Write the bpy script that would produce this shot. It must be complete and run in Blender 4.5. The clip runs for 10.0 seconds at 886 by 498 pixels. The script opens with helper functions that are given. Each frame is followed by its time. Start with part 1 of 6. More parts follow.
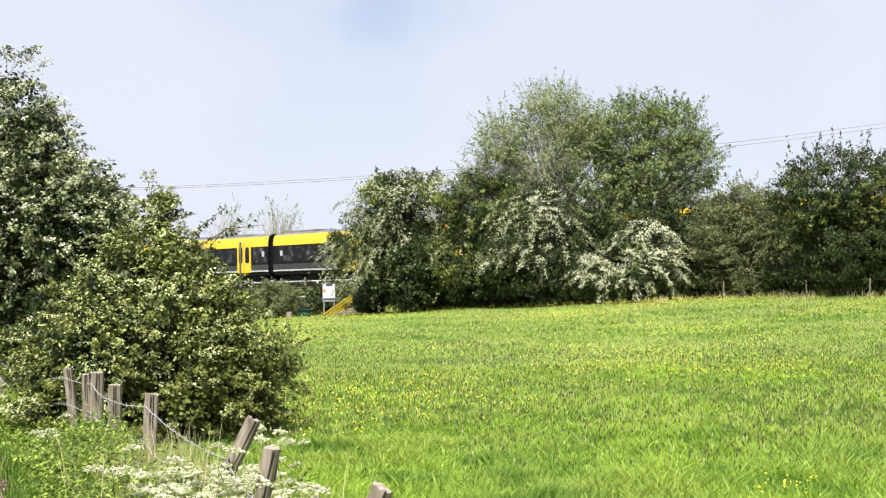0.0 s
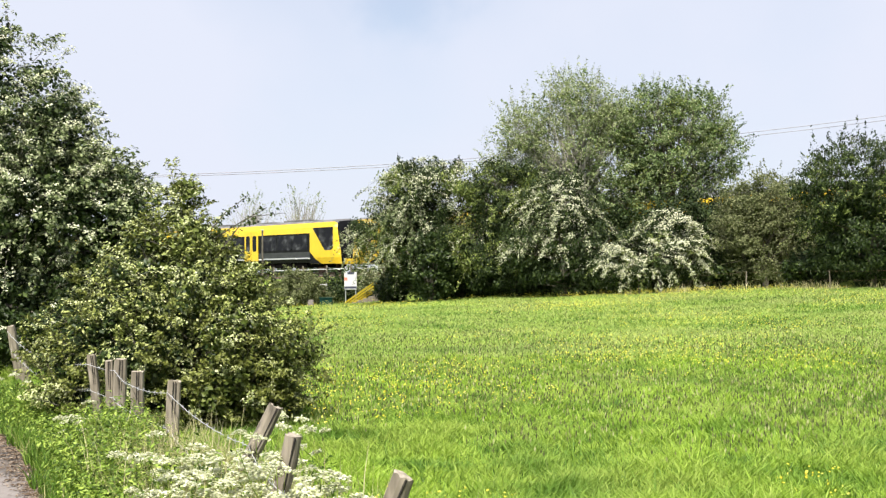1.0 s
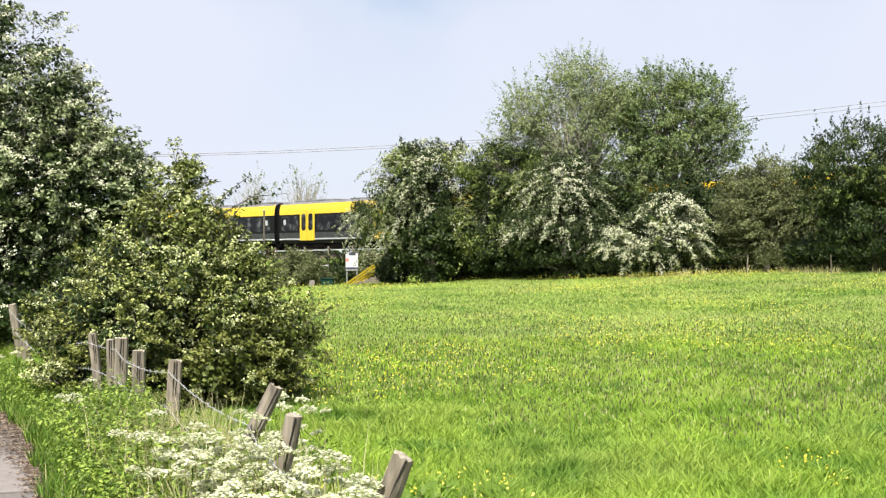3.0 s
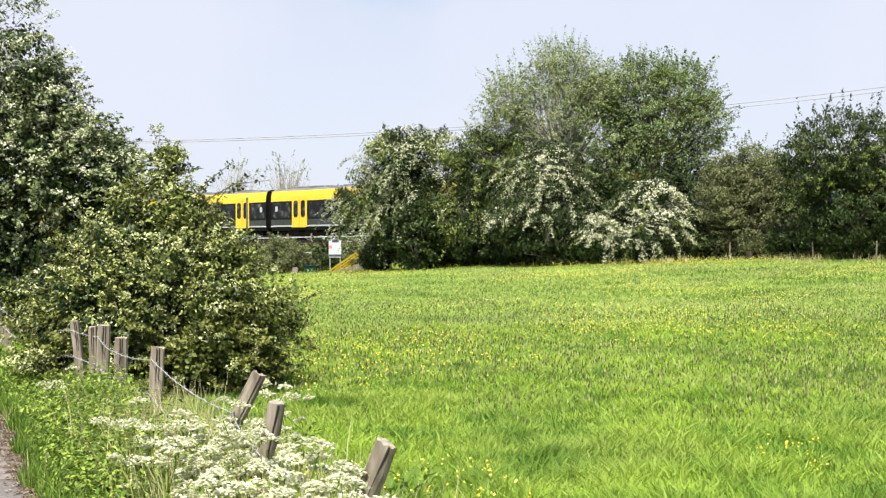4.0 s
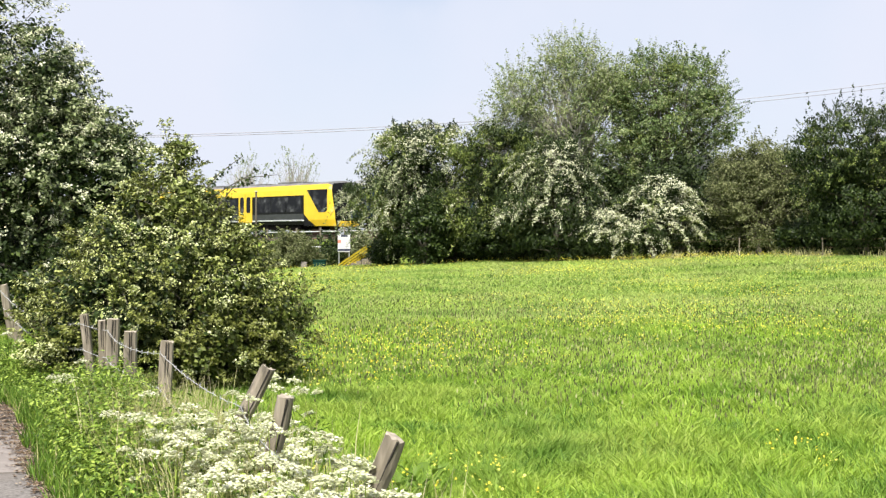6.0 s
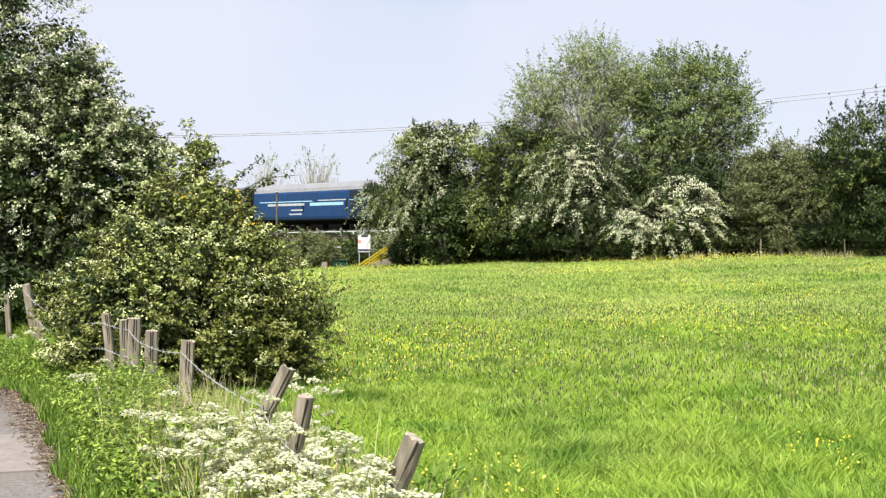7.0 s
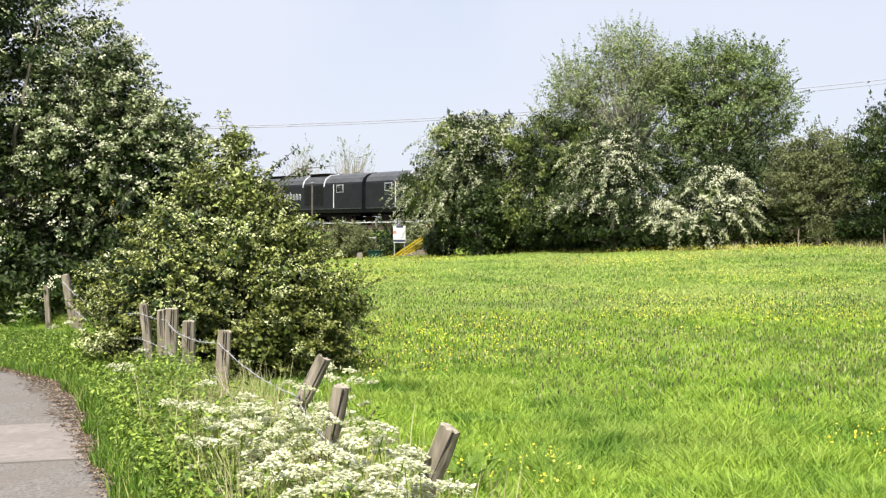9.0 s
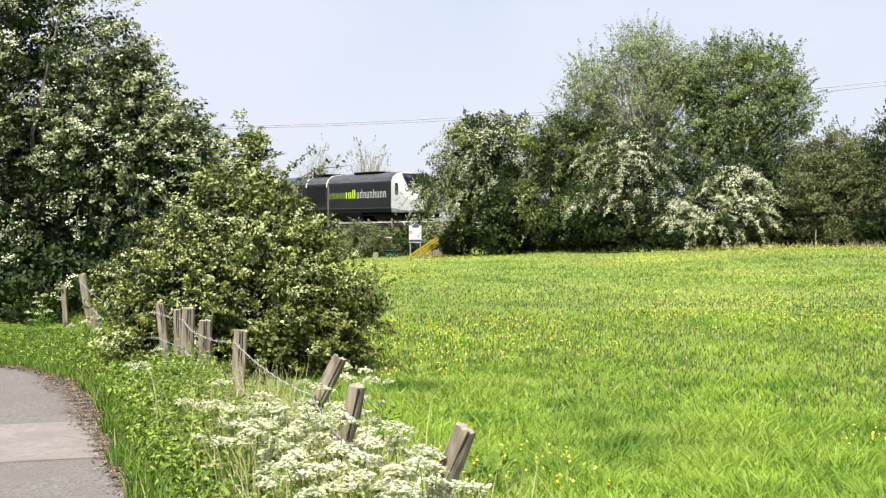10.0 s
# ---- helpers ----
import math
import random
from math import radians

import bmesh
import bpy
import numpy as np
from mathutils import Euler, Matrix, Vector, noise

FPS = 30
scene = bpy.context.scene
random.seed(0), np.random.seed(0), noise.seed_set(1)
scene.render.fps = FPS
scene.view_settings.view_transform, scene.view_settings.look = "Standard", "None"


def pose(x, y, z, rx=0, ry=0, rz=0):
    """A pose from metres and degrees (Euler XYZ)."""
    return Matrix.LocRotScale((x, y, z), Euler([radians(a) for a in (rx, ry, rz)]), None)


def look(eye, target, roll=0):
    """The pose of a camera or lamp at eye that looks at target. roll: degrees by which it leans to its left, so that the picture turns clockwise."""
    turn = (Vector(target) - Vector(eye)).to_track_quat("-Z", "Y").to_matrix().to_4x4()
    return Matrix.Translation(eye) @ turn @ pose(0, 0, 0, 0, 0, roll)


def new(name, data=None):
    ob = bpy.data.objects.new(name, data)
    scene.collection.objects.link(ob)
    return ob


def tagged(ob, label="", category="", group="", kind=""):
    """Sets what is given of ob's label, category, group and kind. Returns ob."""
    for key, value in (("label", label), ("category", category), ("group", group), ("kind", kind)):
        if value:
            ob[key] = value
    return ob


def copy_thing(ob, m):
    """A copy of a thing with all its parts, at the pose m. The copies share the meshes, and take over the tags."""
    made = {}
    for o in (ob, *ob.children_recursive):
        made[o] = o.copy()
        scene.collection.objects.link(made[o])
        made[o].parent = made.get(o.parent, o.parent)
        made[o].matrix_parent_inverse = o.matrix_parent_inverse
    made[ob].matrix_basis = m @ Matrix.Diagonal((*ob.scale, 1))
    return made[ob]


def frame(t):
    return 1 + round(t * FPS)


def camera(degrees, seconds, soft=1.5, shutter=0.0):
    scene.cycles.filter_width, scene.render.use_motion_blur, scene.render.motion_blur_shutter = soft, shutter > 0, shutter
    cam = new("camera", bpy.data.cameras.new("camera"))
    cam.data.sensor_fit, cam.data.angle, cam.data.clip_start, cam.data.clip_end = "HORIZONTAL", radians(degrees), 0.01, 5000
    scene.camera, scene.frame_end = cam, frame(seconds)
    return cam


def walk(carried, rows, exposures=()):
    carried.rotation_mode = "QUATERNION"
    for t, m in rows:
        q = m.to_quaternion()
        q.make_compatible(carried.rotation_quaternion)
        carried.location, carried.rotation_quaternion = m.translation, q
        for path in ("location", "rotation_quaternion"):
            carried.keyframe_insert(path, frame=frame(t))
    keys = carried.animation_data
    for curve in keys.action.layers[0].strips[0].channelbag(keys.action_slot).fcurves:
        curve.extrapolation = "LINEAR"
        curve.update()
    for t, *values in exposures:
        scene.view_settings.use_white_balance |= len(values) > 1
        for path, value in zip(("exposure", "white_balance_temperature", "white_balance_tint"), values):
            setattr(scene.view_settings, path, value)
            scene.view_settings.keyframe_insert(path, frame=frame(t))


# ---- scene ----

# The camera: hand-held on the footpath, panning on the spot.
cam = camera(40.0, 10.0, soft=1.3)
EYE = (0.0, 0.0, 1.7)
TURNS = [
    (0, 91.802, 0.810, 0.077), (0.5, 91.620, 0.710, 0.793), (1, 91.281, 0.538, 1.089), (1.5, 90.907, 0.417, 1.315),
    (2, 90.712, 0.281, 1.428), (2.5, 90.619, 0.161, 1.363), (4, 89.814, 0.056, 0.366), (4.5, 89.574, 0.0, 0.0),
    (5, 89.484, -0.008, -0.038), (5.5, 89.526, -0.026, 0.289), (7, 89.579, -0.186, 1.733), (7.5, 89.508, -0.225, 2.160),
    (8, 89.395, -0.228, 2.588), (8.5, 89.243, -0.191, 3.009), (9, 89.129, -0.123, 3.384), (9.5, 89.083, -0.119, 3.742),
    (10, 89.124, -0.190, 4.130),
]
EXPOSURE = 0.98
walk(cam, [(t, pose(*EYE, rx, ry, rz)) for t, rx, ry, rz in TURNS], exposures=[(0, EXPOSURE), (10, EXPOSURE)])

# ---- sky and sun: thin bright cloud over a high hazy sun behind the camera ----
SUN_ELEVATION, SUN_AZIMUTH = 55.0, 190.0


def make_world():
    world = bpy.data.worlds.new("hazy_sky")
    scene.world = world
    world.use_nodes = True
    nt = world.node_tree
    nt.nodes.clear()
    out = nt.nodes.new("ShaderNodeOutputWorld")
    bg = nt.nodes.new("ShaderNodeBackground")
    sky = nt.nodes.new("ShaderNodeTexSky")
    sky.sky_type, sky.sun_disc = "NISHITA", False
    sky.sun_elevation, sky.sun_rotation = radians(SUN_ELEVATION), radians(SUN_AZIMUTH)
    dim = nt.nodes.new("ShaderNodeVectorMath")
    dim.operation = "SCALE"
    dim.inputs["Scale"].default_value = 0.075
    coord = nt.nodes.new("ShaderNodeTexCoord")
    cloud = nt.nodes.new("ShaderNodeTexNoise")
    cloud.inputs["Scale"].default_value, cloud.inputs["Detail"].default_value = 3.2, 4
    ramp = nt.nodes.new("ShaderNodeValToRGB")
    ramp.color_ramp.elements[0].position, ramp.color_ramp.elements[0].color = 0.40, (0.78, 0.78, 0.78, 1)
    ramp.color_ramp.elements[1].position, ramp.color_ramp.elements[1].color = 0.56, (0.97, 0.97, 0.97, 1)
    mix = nt.nodes.new("ShaderNodeMix")
    mix.data_type = "RGBA"
    mix.inputs[7].default_value = (0.412, 0.432, 0.500, 1)
    nt.links.new(sky.outputs[0], dim.inputs[0])
    nt.links.new(coord.outputs["Generated"], cloud.inputs["Vector"])
    nt.links.new(cloud.outputs[0], ramp.inputs[0])
    # one thin spot in the haze where blue shows
    off = nt.nodes.new("ShaderNodeVectorMath")
    off.operation = "SUBTRACT"
    off.inputs[1].default_value = Vector((-0.050, 1.0, 0.220)).normalized()
    wide = nt.nodes.new("ShaderNodeVectorMath")
    wide.operation = "MULTIPLY"
    wide.inputs[1].default_value = (18, 18, 28)
    far_off = nt.nodes.new("ShaderNodeVectorMath")
    far_off.operation = "LENGTH"
    fray = nt.nodes.new("ShaderNodeTexNoise")
    fray.inputs["Scale"].default_value, fray.inputs["Detail"].default_value = 22, 5
    rim = nt.nodes.new("ShaderNodeMath")
    rim.operation = "MULTIPLY_ADD"
    rim.inputs[1].default_value = 1.6
    thin = nt.nodes.new("ShaderNodeMapRange")
    thin.interpolation_type = "SMOOTHSTEP"
    for k, val in ((1, 1.0), (2, 2.1), (3, 0.62), (4, 1.0)):
        thin.inputs[k].default_value = val
    hazy = nt.nodes.new("ShaderNodeMath")
    hazy.operation = "MULTIPLY"
    nt.links.new(coord.outputs["Generated"], off.inputs[0])
    nt.links.new(off.outputs[0], wide.inputs[0])
    nt.links.new(wide.outputs[0], far_off.inputs[0])
    nt.links.new(coord.outputs["Generated"], fray.inputs["Vector"])
    nt.links.new(fray.outputs[0], rim.inputs[0])
    nt.links.new(far_off.outputs["Value"], rim.inputs[2])
    nt.links.new(rim.outputs[0], thin.inputs[0])
    nt.links.new(ramp.outputs[0], hazy.inputs[0])
    nt.links.new(thin.outputs[0], hazy.inputs[1])
    nt.links.new(hazy.outputs[0], mix.inputs[0])
    nt.links.new(dim.outputs[0], mix.inputs[6])
    nt.links.new(mix.outputs[2], bg.inputs[0])
    nt.links.new(bg.outputs[0], out.inputs[0])


make_world()
sun = new("sun", bpy.data.lights.new("sun", "SUN"))
sun.data.energy, sun.data.angle, sun.data.color = 4.8, radians(3.0), (1.0, 0.95, 0.86)
_a, _e = radians(SUN_AZIMUTH), radians(SUN_ELEVATION)
sun.matrix_world = look((60 * math.sin(_a) * math.cos(_e), 60 * math.cos(_a) * math.cos(_e), 60 * math.sin(_e)), (0, 0, 0))


# ---- materials ----
def mat(name, rough=0.6, metal=0.0, spec=0.5):
    m = bpy.data.materials.new(name)
    m.use_nodes = True
    b = m.node_tree.nodes["Principled BSDF"]
    b.inputs["Roughness"].default_value, b.inputs["Metallic"].default_value = rough, metal
    b.inputs["Specular IOR Level"].default_value = spec
    return m, m.node_tree, b


def ramp_node(nt, stops):
    r = nt.nodes.new("ShaderNodeValToRGB")
    els = r.color_ramp.elements
    while len(els) < len(stops):
        els.new(0.5)
    for e, (p, c) in zip(els, stops):
        e.position, e.color = p, (*c, 1)
    return r


def grained(name, dark, light, scale=8, rough=0.7, bump=0.2, stretch=(1, 1, 1), metal=0.0, dirt=None, dirt_scale=1.2, spec=0.5):
    """A surface with fine grain, bump and larger stains."""
    m, nt, b = mat(name, rough, metal, spec)
    coord = nt.nodes.new("ShaderNodeTexCoord")
    mp = nt.nodes.new("ShaderNodeMapping")
    mp.inputs["Scale"].default_value = stretch
    n = nt.nodes.new("ShaderNodeTexNoise")
    n.inputs["Scale"].default_value, n.inputs["Detail"].default_value = scale, 6
    r = ramp_node(nt, [(0.3, dark), (0.7, light)])
    nt.links.new(coord.outputs["Object"], mp.inputs[0])
    nt.links.new(mp.outputs[0], n.inputs["Vector"])
    nt.links.new(n.outputs[0], r.inputs[0])
    col = r.outputs[0]
    if dirt:
        n2 = nt.nodes.new("ShaderNodeTexNoise")
        n2.inputs["Scale"].default_value, n2.inputs["Detail"].default_value = dirt_scale, 4
        nt.links.new(coord.outputs["Object"], n2.inputs["Vector"])
        r2 = ramp_node(nt, [(0.42, (0, 0, 0)), (0.68, (0.7, 0.7, 0.7))])
        nt.links.new(n2.outputs[0], r2.inputs[0])
        mx = nt.nodes.new("ShaderNodeMix")
        mx.data_type = "RGBA"
        mx.inputs[7].default_value = (*dirt, 1)
        nt.links.new(r2.outputs[0], mx.inputs[0])
        nt.links.new(col, mx.inputs[6])
        col = mx.outputs[2]
    nt.links.new(col, b.inputs["Base Color"])
    if bump:
        bp = nt.nodes.new("ShaderNodeBump")
        bp.inputs["Strength"].default_value, bp.inputs["Distance"].default_value = bump, 0.02
        nt.links.new(n.outputs[0], bp.inputs["Height"])
        nt.links.new(bp.outputs[0], b.inputs["Normal"])
    return m


def leafy(name, stops, through_light=0.35, rough=0.5, patch=None, patch_scale=0.4, spec=0.2, patch2=None, patch2_scale=1.0):
    """Leaves or blades: each takes its own tint, and lets some light through."""
    m, nt, b = mat(name, rough, spec=spec)
    geo = nt.nodes.new("ShaderNodeNewGeometry")
    r = ramp_node(nt, stops)
    nt.links.new(geo.outputs["Random Per Island"], r.inputs[0])
    col = r.outputs[0]
    if patch:
        coord = nt.nodes.new("ShaderNodeTexCoord")
        n = nt.nodes.new("ShaderNodeTexNoise")
        n.inputs["Scale"].default_value, n.inputs["Detail"].default_value = patch_scale, 3
        nt.links.new(coord.outputs["Object"], n.inputs["Vector"])
        r2 = ramp_node(nt, [(0.38, (0, 0, 0)), (0.66, (0.75, 0.75, 0.75))])
        nt.links.new(n.outputs[0], r2.inputs[0])
        mx = nt.nodes.new("ShaderNodeMix")
        mx.data_type = "RGBA"
        mx.inputs[7].default_value = (*patch, 1)
        nt.links.new(r2.outputs[0], mx.inputs[0])
        nt.links.new(col, mx.inputs[6])
        col = mx.outputs[2]
    if patch2:
        n3 = nt.nodes.new("ShaderNodeTexNoise")
        n3.inputs["Scale"].default_value, n3.inputs["Detail"].default_value = patch2_scale, 5
        mp3 = nt.nodes.new("ShaderNodeMapping")
        mp3.inputs["Scale"].default_value = (0.6, 1.0, 1.0)
        nt.links.new(coord.outputs["Object"], mp3.inputs[0])
        nt.links.new(mp3.outputs[0], n3.inputs["Vector"])
        r3 = ramp_node(nt, [(0.48, (0, 0, 0)), (0.66, (0.8, 0.8, 0.8))])
        nt.links.new(n3.outputs[0], r3.inputs[0])
        mx3 = nt.nodes.new("ShaderNodeMix")
        mx3.data_type = "RGBA"
        mx3.inputs[7].default_value = (*patch2, 1)
        nt.links.new(r3.outputs[0], mx3.inputs[0])
        nt.links.new(col, mx3.inputs[6])
        col = mx3.outputs[2]
    nt.links.new(col, b.inputs["Base Color"])
    tr = nt.nodes.new("ShaderNodeBsdfTranslucent")
    nt.links.new(col, tr.inputs[0])
    ms = nt.nodes.new("ShaderNodeMixShader")
    ms.inputs[0].default_value = through_light
    nt.links.new(b.outputs[0], ms.inputs[1])
    nt.links.new(tr.outputs[0], ms.inputs[2])
    nt.links.new(ms.outputs[0], nt.nodes["Material Output"].inputs[0])
    return m


M_GRASS = leafy("meadow_grass", [(0.0, (0.18, 0.29, 0.027)), (0.4, (0.34, 0.50, 0.056)), (0.85, (0.42, 0.57, 0.09)), (1.0, (0.48, 0.58, 0.15))],
                0.5, 0.55, patch=(0.33, 0.41, 0.10), patch_scale=0.3, spec=0.2, patch2=(0.10, 0.22, 0.03), patch2_scale=1.5)
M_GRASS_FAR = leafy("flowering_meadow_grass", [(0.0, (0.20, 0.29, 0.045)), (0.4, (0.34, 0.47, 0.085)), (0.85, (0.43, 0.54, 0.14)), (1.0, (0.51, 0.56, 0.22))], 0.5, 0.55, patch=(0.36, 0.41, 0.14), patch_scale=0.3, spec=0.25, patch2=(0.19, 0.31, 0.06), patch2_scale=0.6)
M_TUSSOCK = leafy("tussock_grass", [(0.0, (0.05, 0.11, 0.02)), (0.6, (0.13, 0.25, 0.035)), (1.0, (0.26, 0.40, 0.07))], 0.4, 0.55)
M_VERGE = leafy("verge_grass", [(0.0, (0.05, 0.105, 0.012)), (0.5, (0.11, 0.21, 0.025)), (0.9, (0.22, 0.33, 0.05)), (1.0, (0.42, 0.40, 0.18))], 0.4, 0.55, spec=0.2)
M_STRAW = leafy("dry_stalks", [(0.0, (0.26, 0.27, 0.09)), (0.5, (0.42, 0.40, 0.18)), (1.0, (0.60, 0.54, 0.34))], 0.3, 0.7, spec=0.2)
M_HERB = leafy("nettle_leaves", [(0.0, (0.03, 0.06, 0.009)), (0.5, (0.15, 0.245, 0.028)), (1.0, (0.37, 0.47, 0.085))], 0.3, 0.5, spec=0.3)
M_BUTTERCUP = leafy("buttercup_petals", [(0.0, (0.64, 0.52, 0.04)), (0.5, (0.74, 0.67, 0.07)), (1.0, (0.78, 0.76, 0.20))], 0.4, 0.5)
M_SEED = leafy("grass_seed_heads", [(0.0, (0.062, 0.074, 0.030)), (0.6, (0.14, 0.165, 0.058)), (0.85, (0.32, 0.35, 0.13)), (1.0, (0.50, 0.51, 0.26))], 0.3, 0.8, spec=0.05)
# Inner leaves of the bush, darkened in colour to stand for shade.
M_LEAF_BUSH = leafy("shaded_inner_hawthorn_leaves", [(0.0, (0.018, 0.028, 0.005)), (0.45, (0.05, 0.072, 0.010)), (0.8, (0.15, 0.19, 0.04)), (1.0, (0.30, 0.34, 0.11))], 0.12, 0.45, patch=(0.06, 0.075, 0.014), patch_scale=1.3)
# Near-black tint for shade in crowns and hedge foot, and for shoot leaves.
M_LEAF_DARK = leafy("dark_and_shaded_leaves", [(0.0, (0.010, 0.020, 0.005)), (0.6, (0.026, 0.045, 0.011)), (1.0, (0.07, 0.10, 0.025))], 0.08, 0.45)
# Hedge leaf colour, darkened to deepen the shade inside the crowns.
M_LEAF_HEDGE = leafy("shade_darkened_hedge_leaves", [(0.0, (0.010, 0.021, 0.006)), (0.6, (0.026, 0.044, 0.011)), (1.0, (0.07, 0.10, 0.024))], 0.10, 0.5, patch=(0.024, 0.036, 0.011), patch_scale=0.5)
M_LEAF_FRESH = leafy("fresh_green_leaves", [(0.0, (0.048, 0.088, 0.022)), (0.6, (0.14, 0.20, 0.066)), (1.0, (0.31, 0.38, 0.18))], 0.25, 0.5)
M_LEAF_PALE = leafy("pale_willow_leaves", [(0.0, (0.11, 0.155, 0.045)), (0.6, (0.27, 0.32, 0.13)), (1.0, (0.48, 0.51, 0.31))], 0.35, 0.5)
M_LEAF_BROWN = leafy("brownish_bud_leaves", [(0.0, (0.07, 0.086, 0.028)), (0.6, (0.16, 0.18, 0.075)), (1.0, (0.30, 0.315, 0.165))], 0.35, 0.6)
M_BLOSSOM = leafy("white_may_blossom", [(0.0, (0.34, 0.37, 0.20)), (0.5, (0.54, 0.55, 0.38)), (1.0, (0.74, 0.73, 0.58))], 0.15, 0.6, spec=0.2)
M_BUD = leafy("cream_green_buds", [(0.0, (0.26, 0.31, 0.10)), (0.5, (0.42, 0.46, 0.20)), (1.0, (0.66, 0.67, 0.41))], 0.15, 0.6, spec=0.2)
# New growth; sunlit leaf tops and dark gaps are put into its tints.
M_LEAF_NEW = leafy("lit_yellow_green_new_growth", [(0.0, (0.03, 0.046, 0.008)), (0.45, (0.08, 0.105, 0.016)), (0.62, (0.25, 0.285, 0.07)), (0.9, (0.42, 0.45, 0.16)), (1.0, (0.54, 0.56, 0.27))], 0.13, 0.45, patch=(0.12, 0.13, 0.024), patch_scale=0.9)
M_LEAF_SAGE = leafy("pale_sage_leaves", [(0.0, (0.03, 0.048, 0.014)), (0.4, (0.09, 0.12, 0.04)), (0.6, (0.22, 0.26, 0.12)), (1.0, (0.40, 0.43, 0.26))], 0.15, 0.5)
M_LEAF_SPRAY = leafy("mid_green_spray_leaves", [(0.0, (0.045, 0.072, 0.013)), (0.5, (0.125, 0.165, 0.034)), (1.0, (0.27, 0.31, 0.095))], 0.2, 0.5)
M_UMBEL = leafy("cow_parsley_flowers", [(0.0, (0.38, 0.43, 0.20)), (0.4, (0.60, 0.61, 0.40)), (1.0, (0.80, 0.79, 0.66))], 0.3, 0.6, spec=0.2)
M_BARK = grained("grey_brown_bark", (0.05, 0.042, 0.032), (0.16, 0.14, 0.11), 14, 0.9, 0.5, (1, 1, 0.2))
M_BARK_PALE = grained("pale_grey_bark", (0.22, 0.20, 0.17), (0.40, 0.38, 0.34), 10, 0.9, 0.3, (1, 1, 0.2))
M_POST = grained("weathered_grey_wood", (0.075, 0.063, 0.047), (0.29, 0.25, 0.195), 22, 0.85, 0.6, (1, 1, 0.08), dirt=(0.13, 0.11, 0.075), dirt_scale=5)
M_POST_END = grained("sawn_post_end", (0.18, 0.15, 0.115), (0.40, 0.35, 0.28), 40, 0.9, 0.4)
M_CRACK = grained("dark_crack", (0.010, 0.008, 0.006), (0.03, 0.025, 0.02), 30, 0.95, 0)
M_WIRE = grained("galvanised_wire", (0.34, 0.34, 0.35), (0.52, 0.52, 0.53), 60, 0.5, 0.1, metal=0.2)
M_SOIL = grained("field_ground", (0.10, 0.16, 0.02), (0.17, 0.25, 0.035), 3.0, 0.95, 0.4, dirt=(0.09, 0.10, 0.03), dirt_scale=0.25, spec=0.1)
M_ASPHALT = grained("worn_asphalt", (0.085, 0.078, 0.073), (0.215, 0.197, 0.187), 45, 0.9, 0.5, dirt=(0.14, 0.122, 0.108), dirt_scale=1.6, spec=0.3)
M_CONCRETE = grained("pinkish_concrete_slab", (0.175, 0.155, 0.145), (0.25, 0.222, 0.207), 18, 0.85, 0.3, dirt=(0.17, 0.15, 0.14), dirt_scale=2.2, spec=0.3)
M_LITTER = leafy("brown_leaf_litter", [(0.0, (0.07, 0.05, 0.035)), (0.6, (0.16, 0.11, 0.075)), (1.0, (0.40, 0.33, 0.25))], 0.1, 0.9, spec=0.1)
M_BALLAST = grained("track_ballast", (0.022, 0.018, 0.015), (0.07, 0.06, 0.05), 9, 0.95, 0.8)
M_RAIL = grained("rusty_rail", (0.10, 0.06, 0.04), (0.20, 0.14, 0.10), 20, 0.6, 0.1, metal=0.6)
M_YELLOW = grained("yellow_train_paint", (0.62, 0.42, 0.022), (0.70, 0.47, 0.03), 2, 0.35, 0.0)
M_BLACK = grained("black_train_paint", (0.004, 0.004, 0.0045), (0.009, 0.009, 0.010), 3, 0.4, 0.0, spec=0.12)
M_GREY = grained("mid_grey_train_paint", (0.028, 0.030, 0.033), (0.05, 0.053, 0.057), 3, 0.4, 0.0, spec=0.25)
M_ROOF = grained("grey_train_roof", (0.10, 0.10, 0.105), (0.20, 0.20, 0.205), 4, 0.6, 0.1, dirt=(0.06, 0.055, 0.05), dirt_scale=0.8)
M_UNDER = grained("dirty_underframe", (0.002, 0.002, 0.002), (0.007, 0.006, 0.005), 5, 0.9, 0.2, spec=0.05)
M_WHITE = grained("white_train_paint", (0.36, 0.37, 0.39), (0.44, 0.45, 0.47), 4, 0.35, 0.0)
M_SILVER = grained("silver_white_sill", (0.55, 0.56, 0.58), (0.70, 0.71, 0.72), 4, 0.4, 0.0)
M_BLUE = grained("blue_coach_paint", (0.005, 0.030, 0.105), (0.010, 0.045, 0.145), 2.5, 0.4, 0.0, dirt=(0.014, 0.036, 0.09), dirt_scale=0.6, spec=0.25)
M_COACH_DARK = grained("dark_slate_coach_paint", (0.006, 0.012, 0.024), (0.011, 0.019, 0.036), 2.5, 0.4, 0.0, spec=0.2)
M_SKYBLUE = grained("light_blue_line_paint", (0.25, 0.45, 0.62), (0.34, 0.55, 0.72), 4, 0.4, 0.0)
M_COACH_ROOF = grained("pale_grey_coach_roof", (0.16, 0.165, 0.18), (0.23, 0.235, 0.25), 3, 0.6, 0.1, dirt=(0.16, 0.16, 0.165), dirt_scale=0.7)
M_LOCO = grained("dark_grey_loco_paint", (0.007, 0.0078, 0.010), (0.013, 0.014, 0.017), 3, 0.4, 0.0, dirt=(0.017, 0.018, 0.02), dirt_scale=0.9, spec=0.15)
M_LIME = grained("lime_green_lettering", (0.42, 0.60, 0.03), (0.50, 0.68, 0.05), 5, 0.5, 0.0)
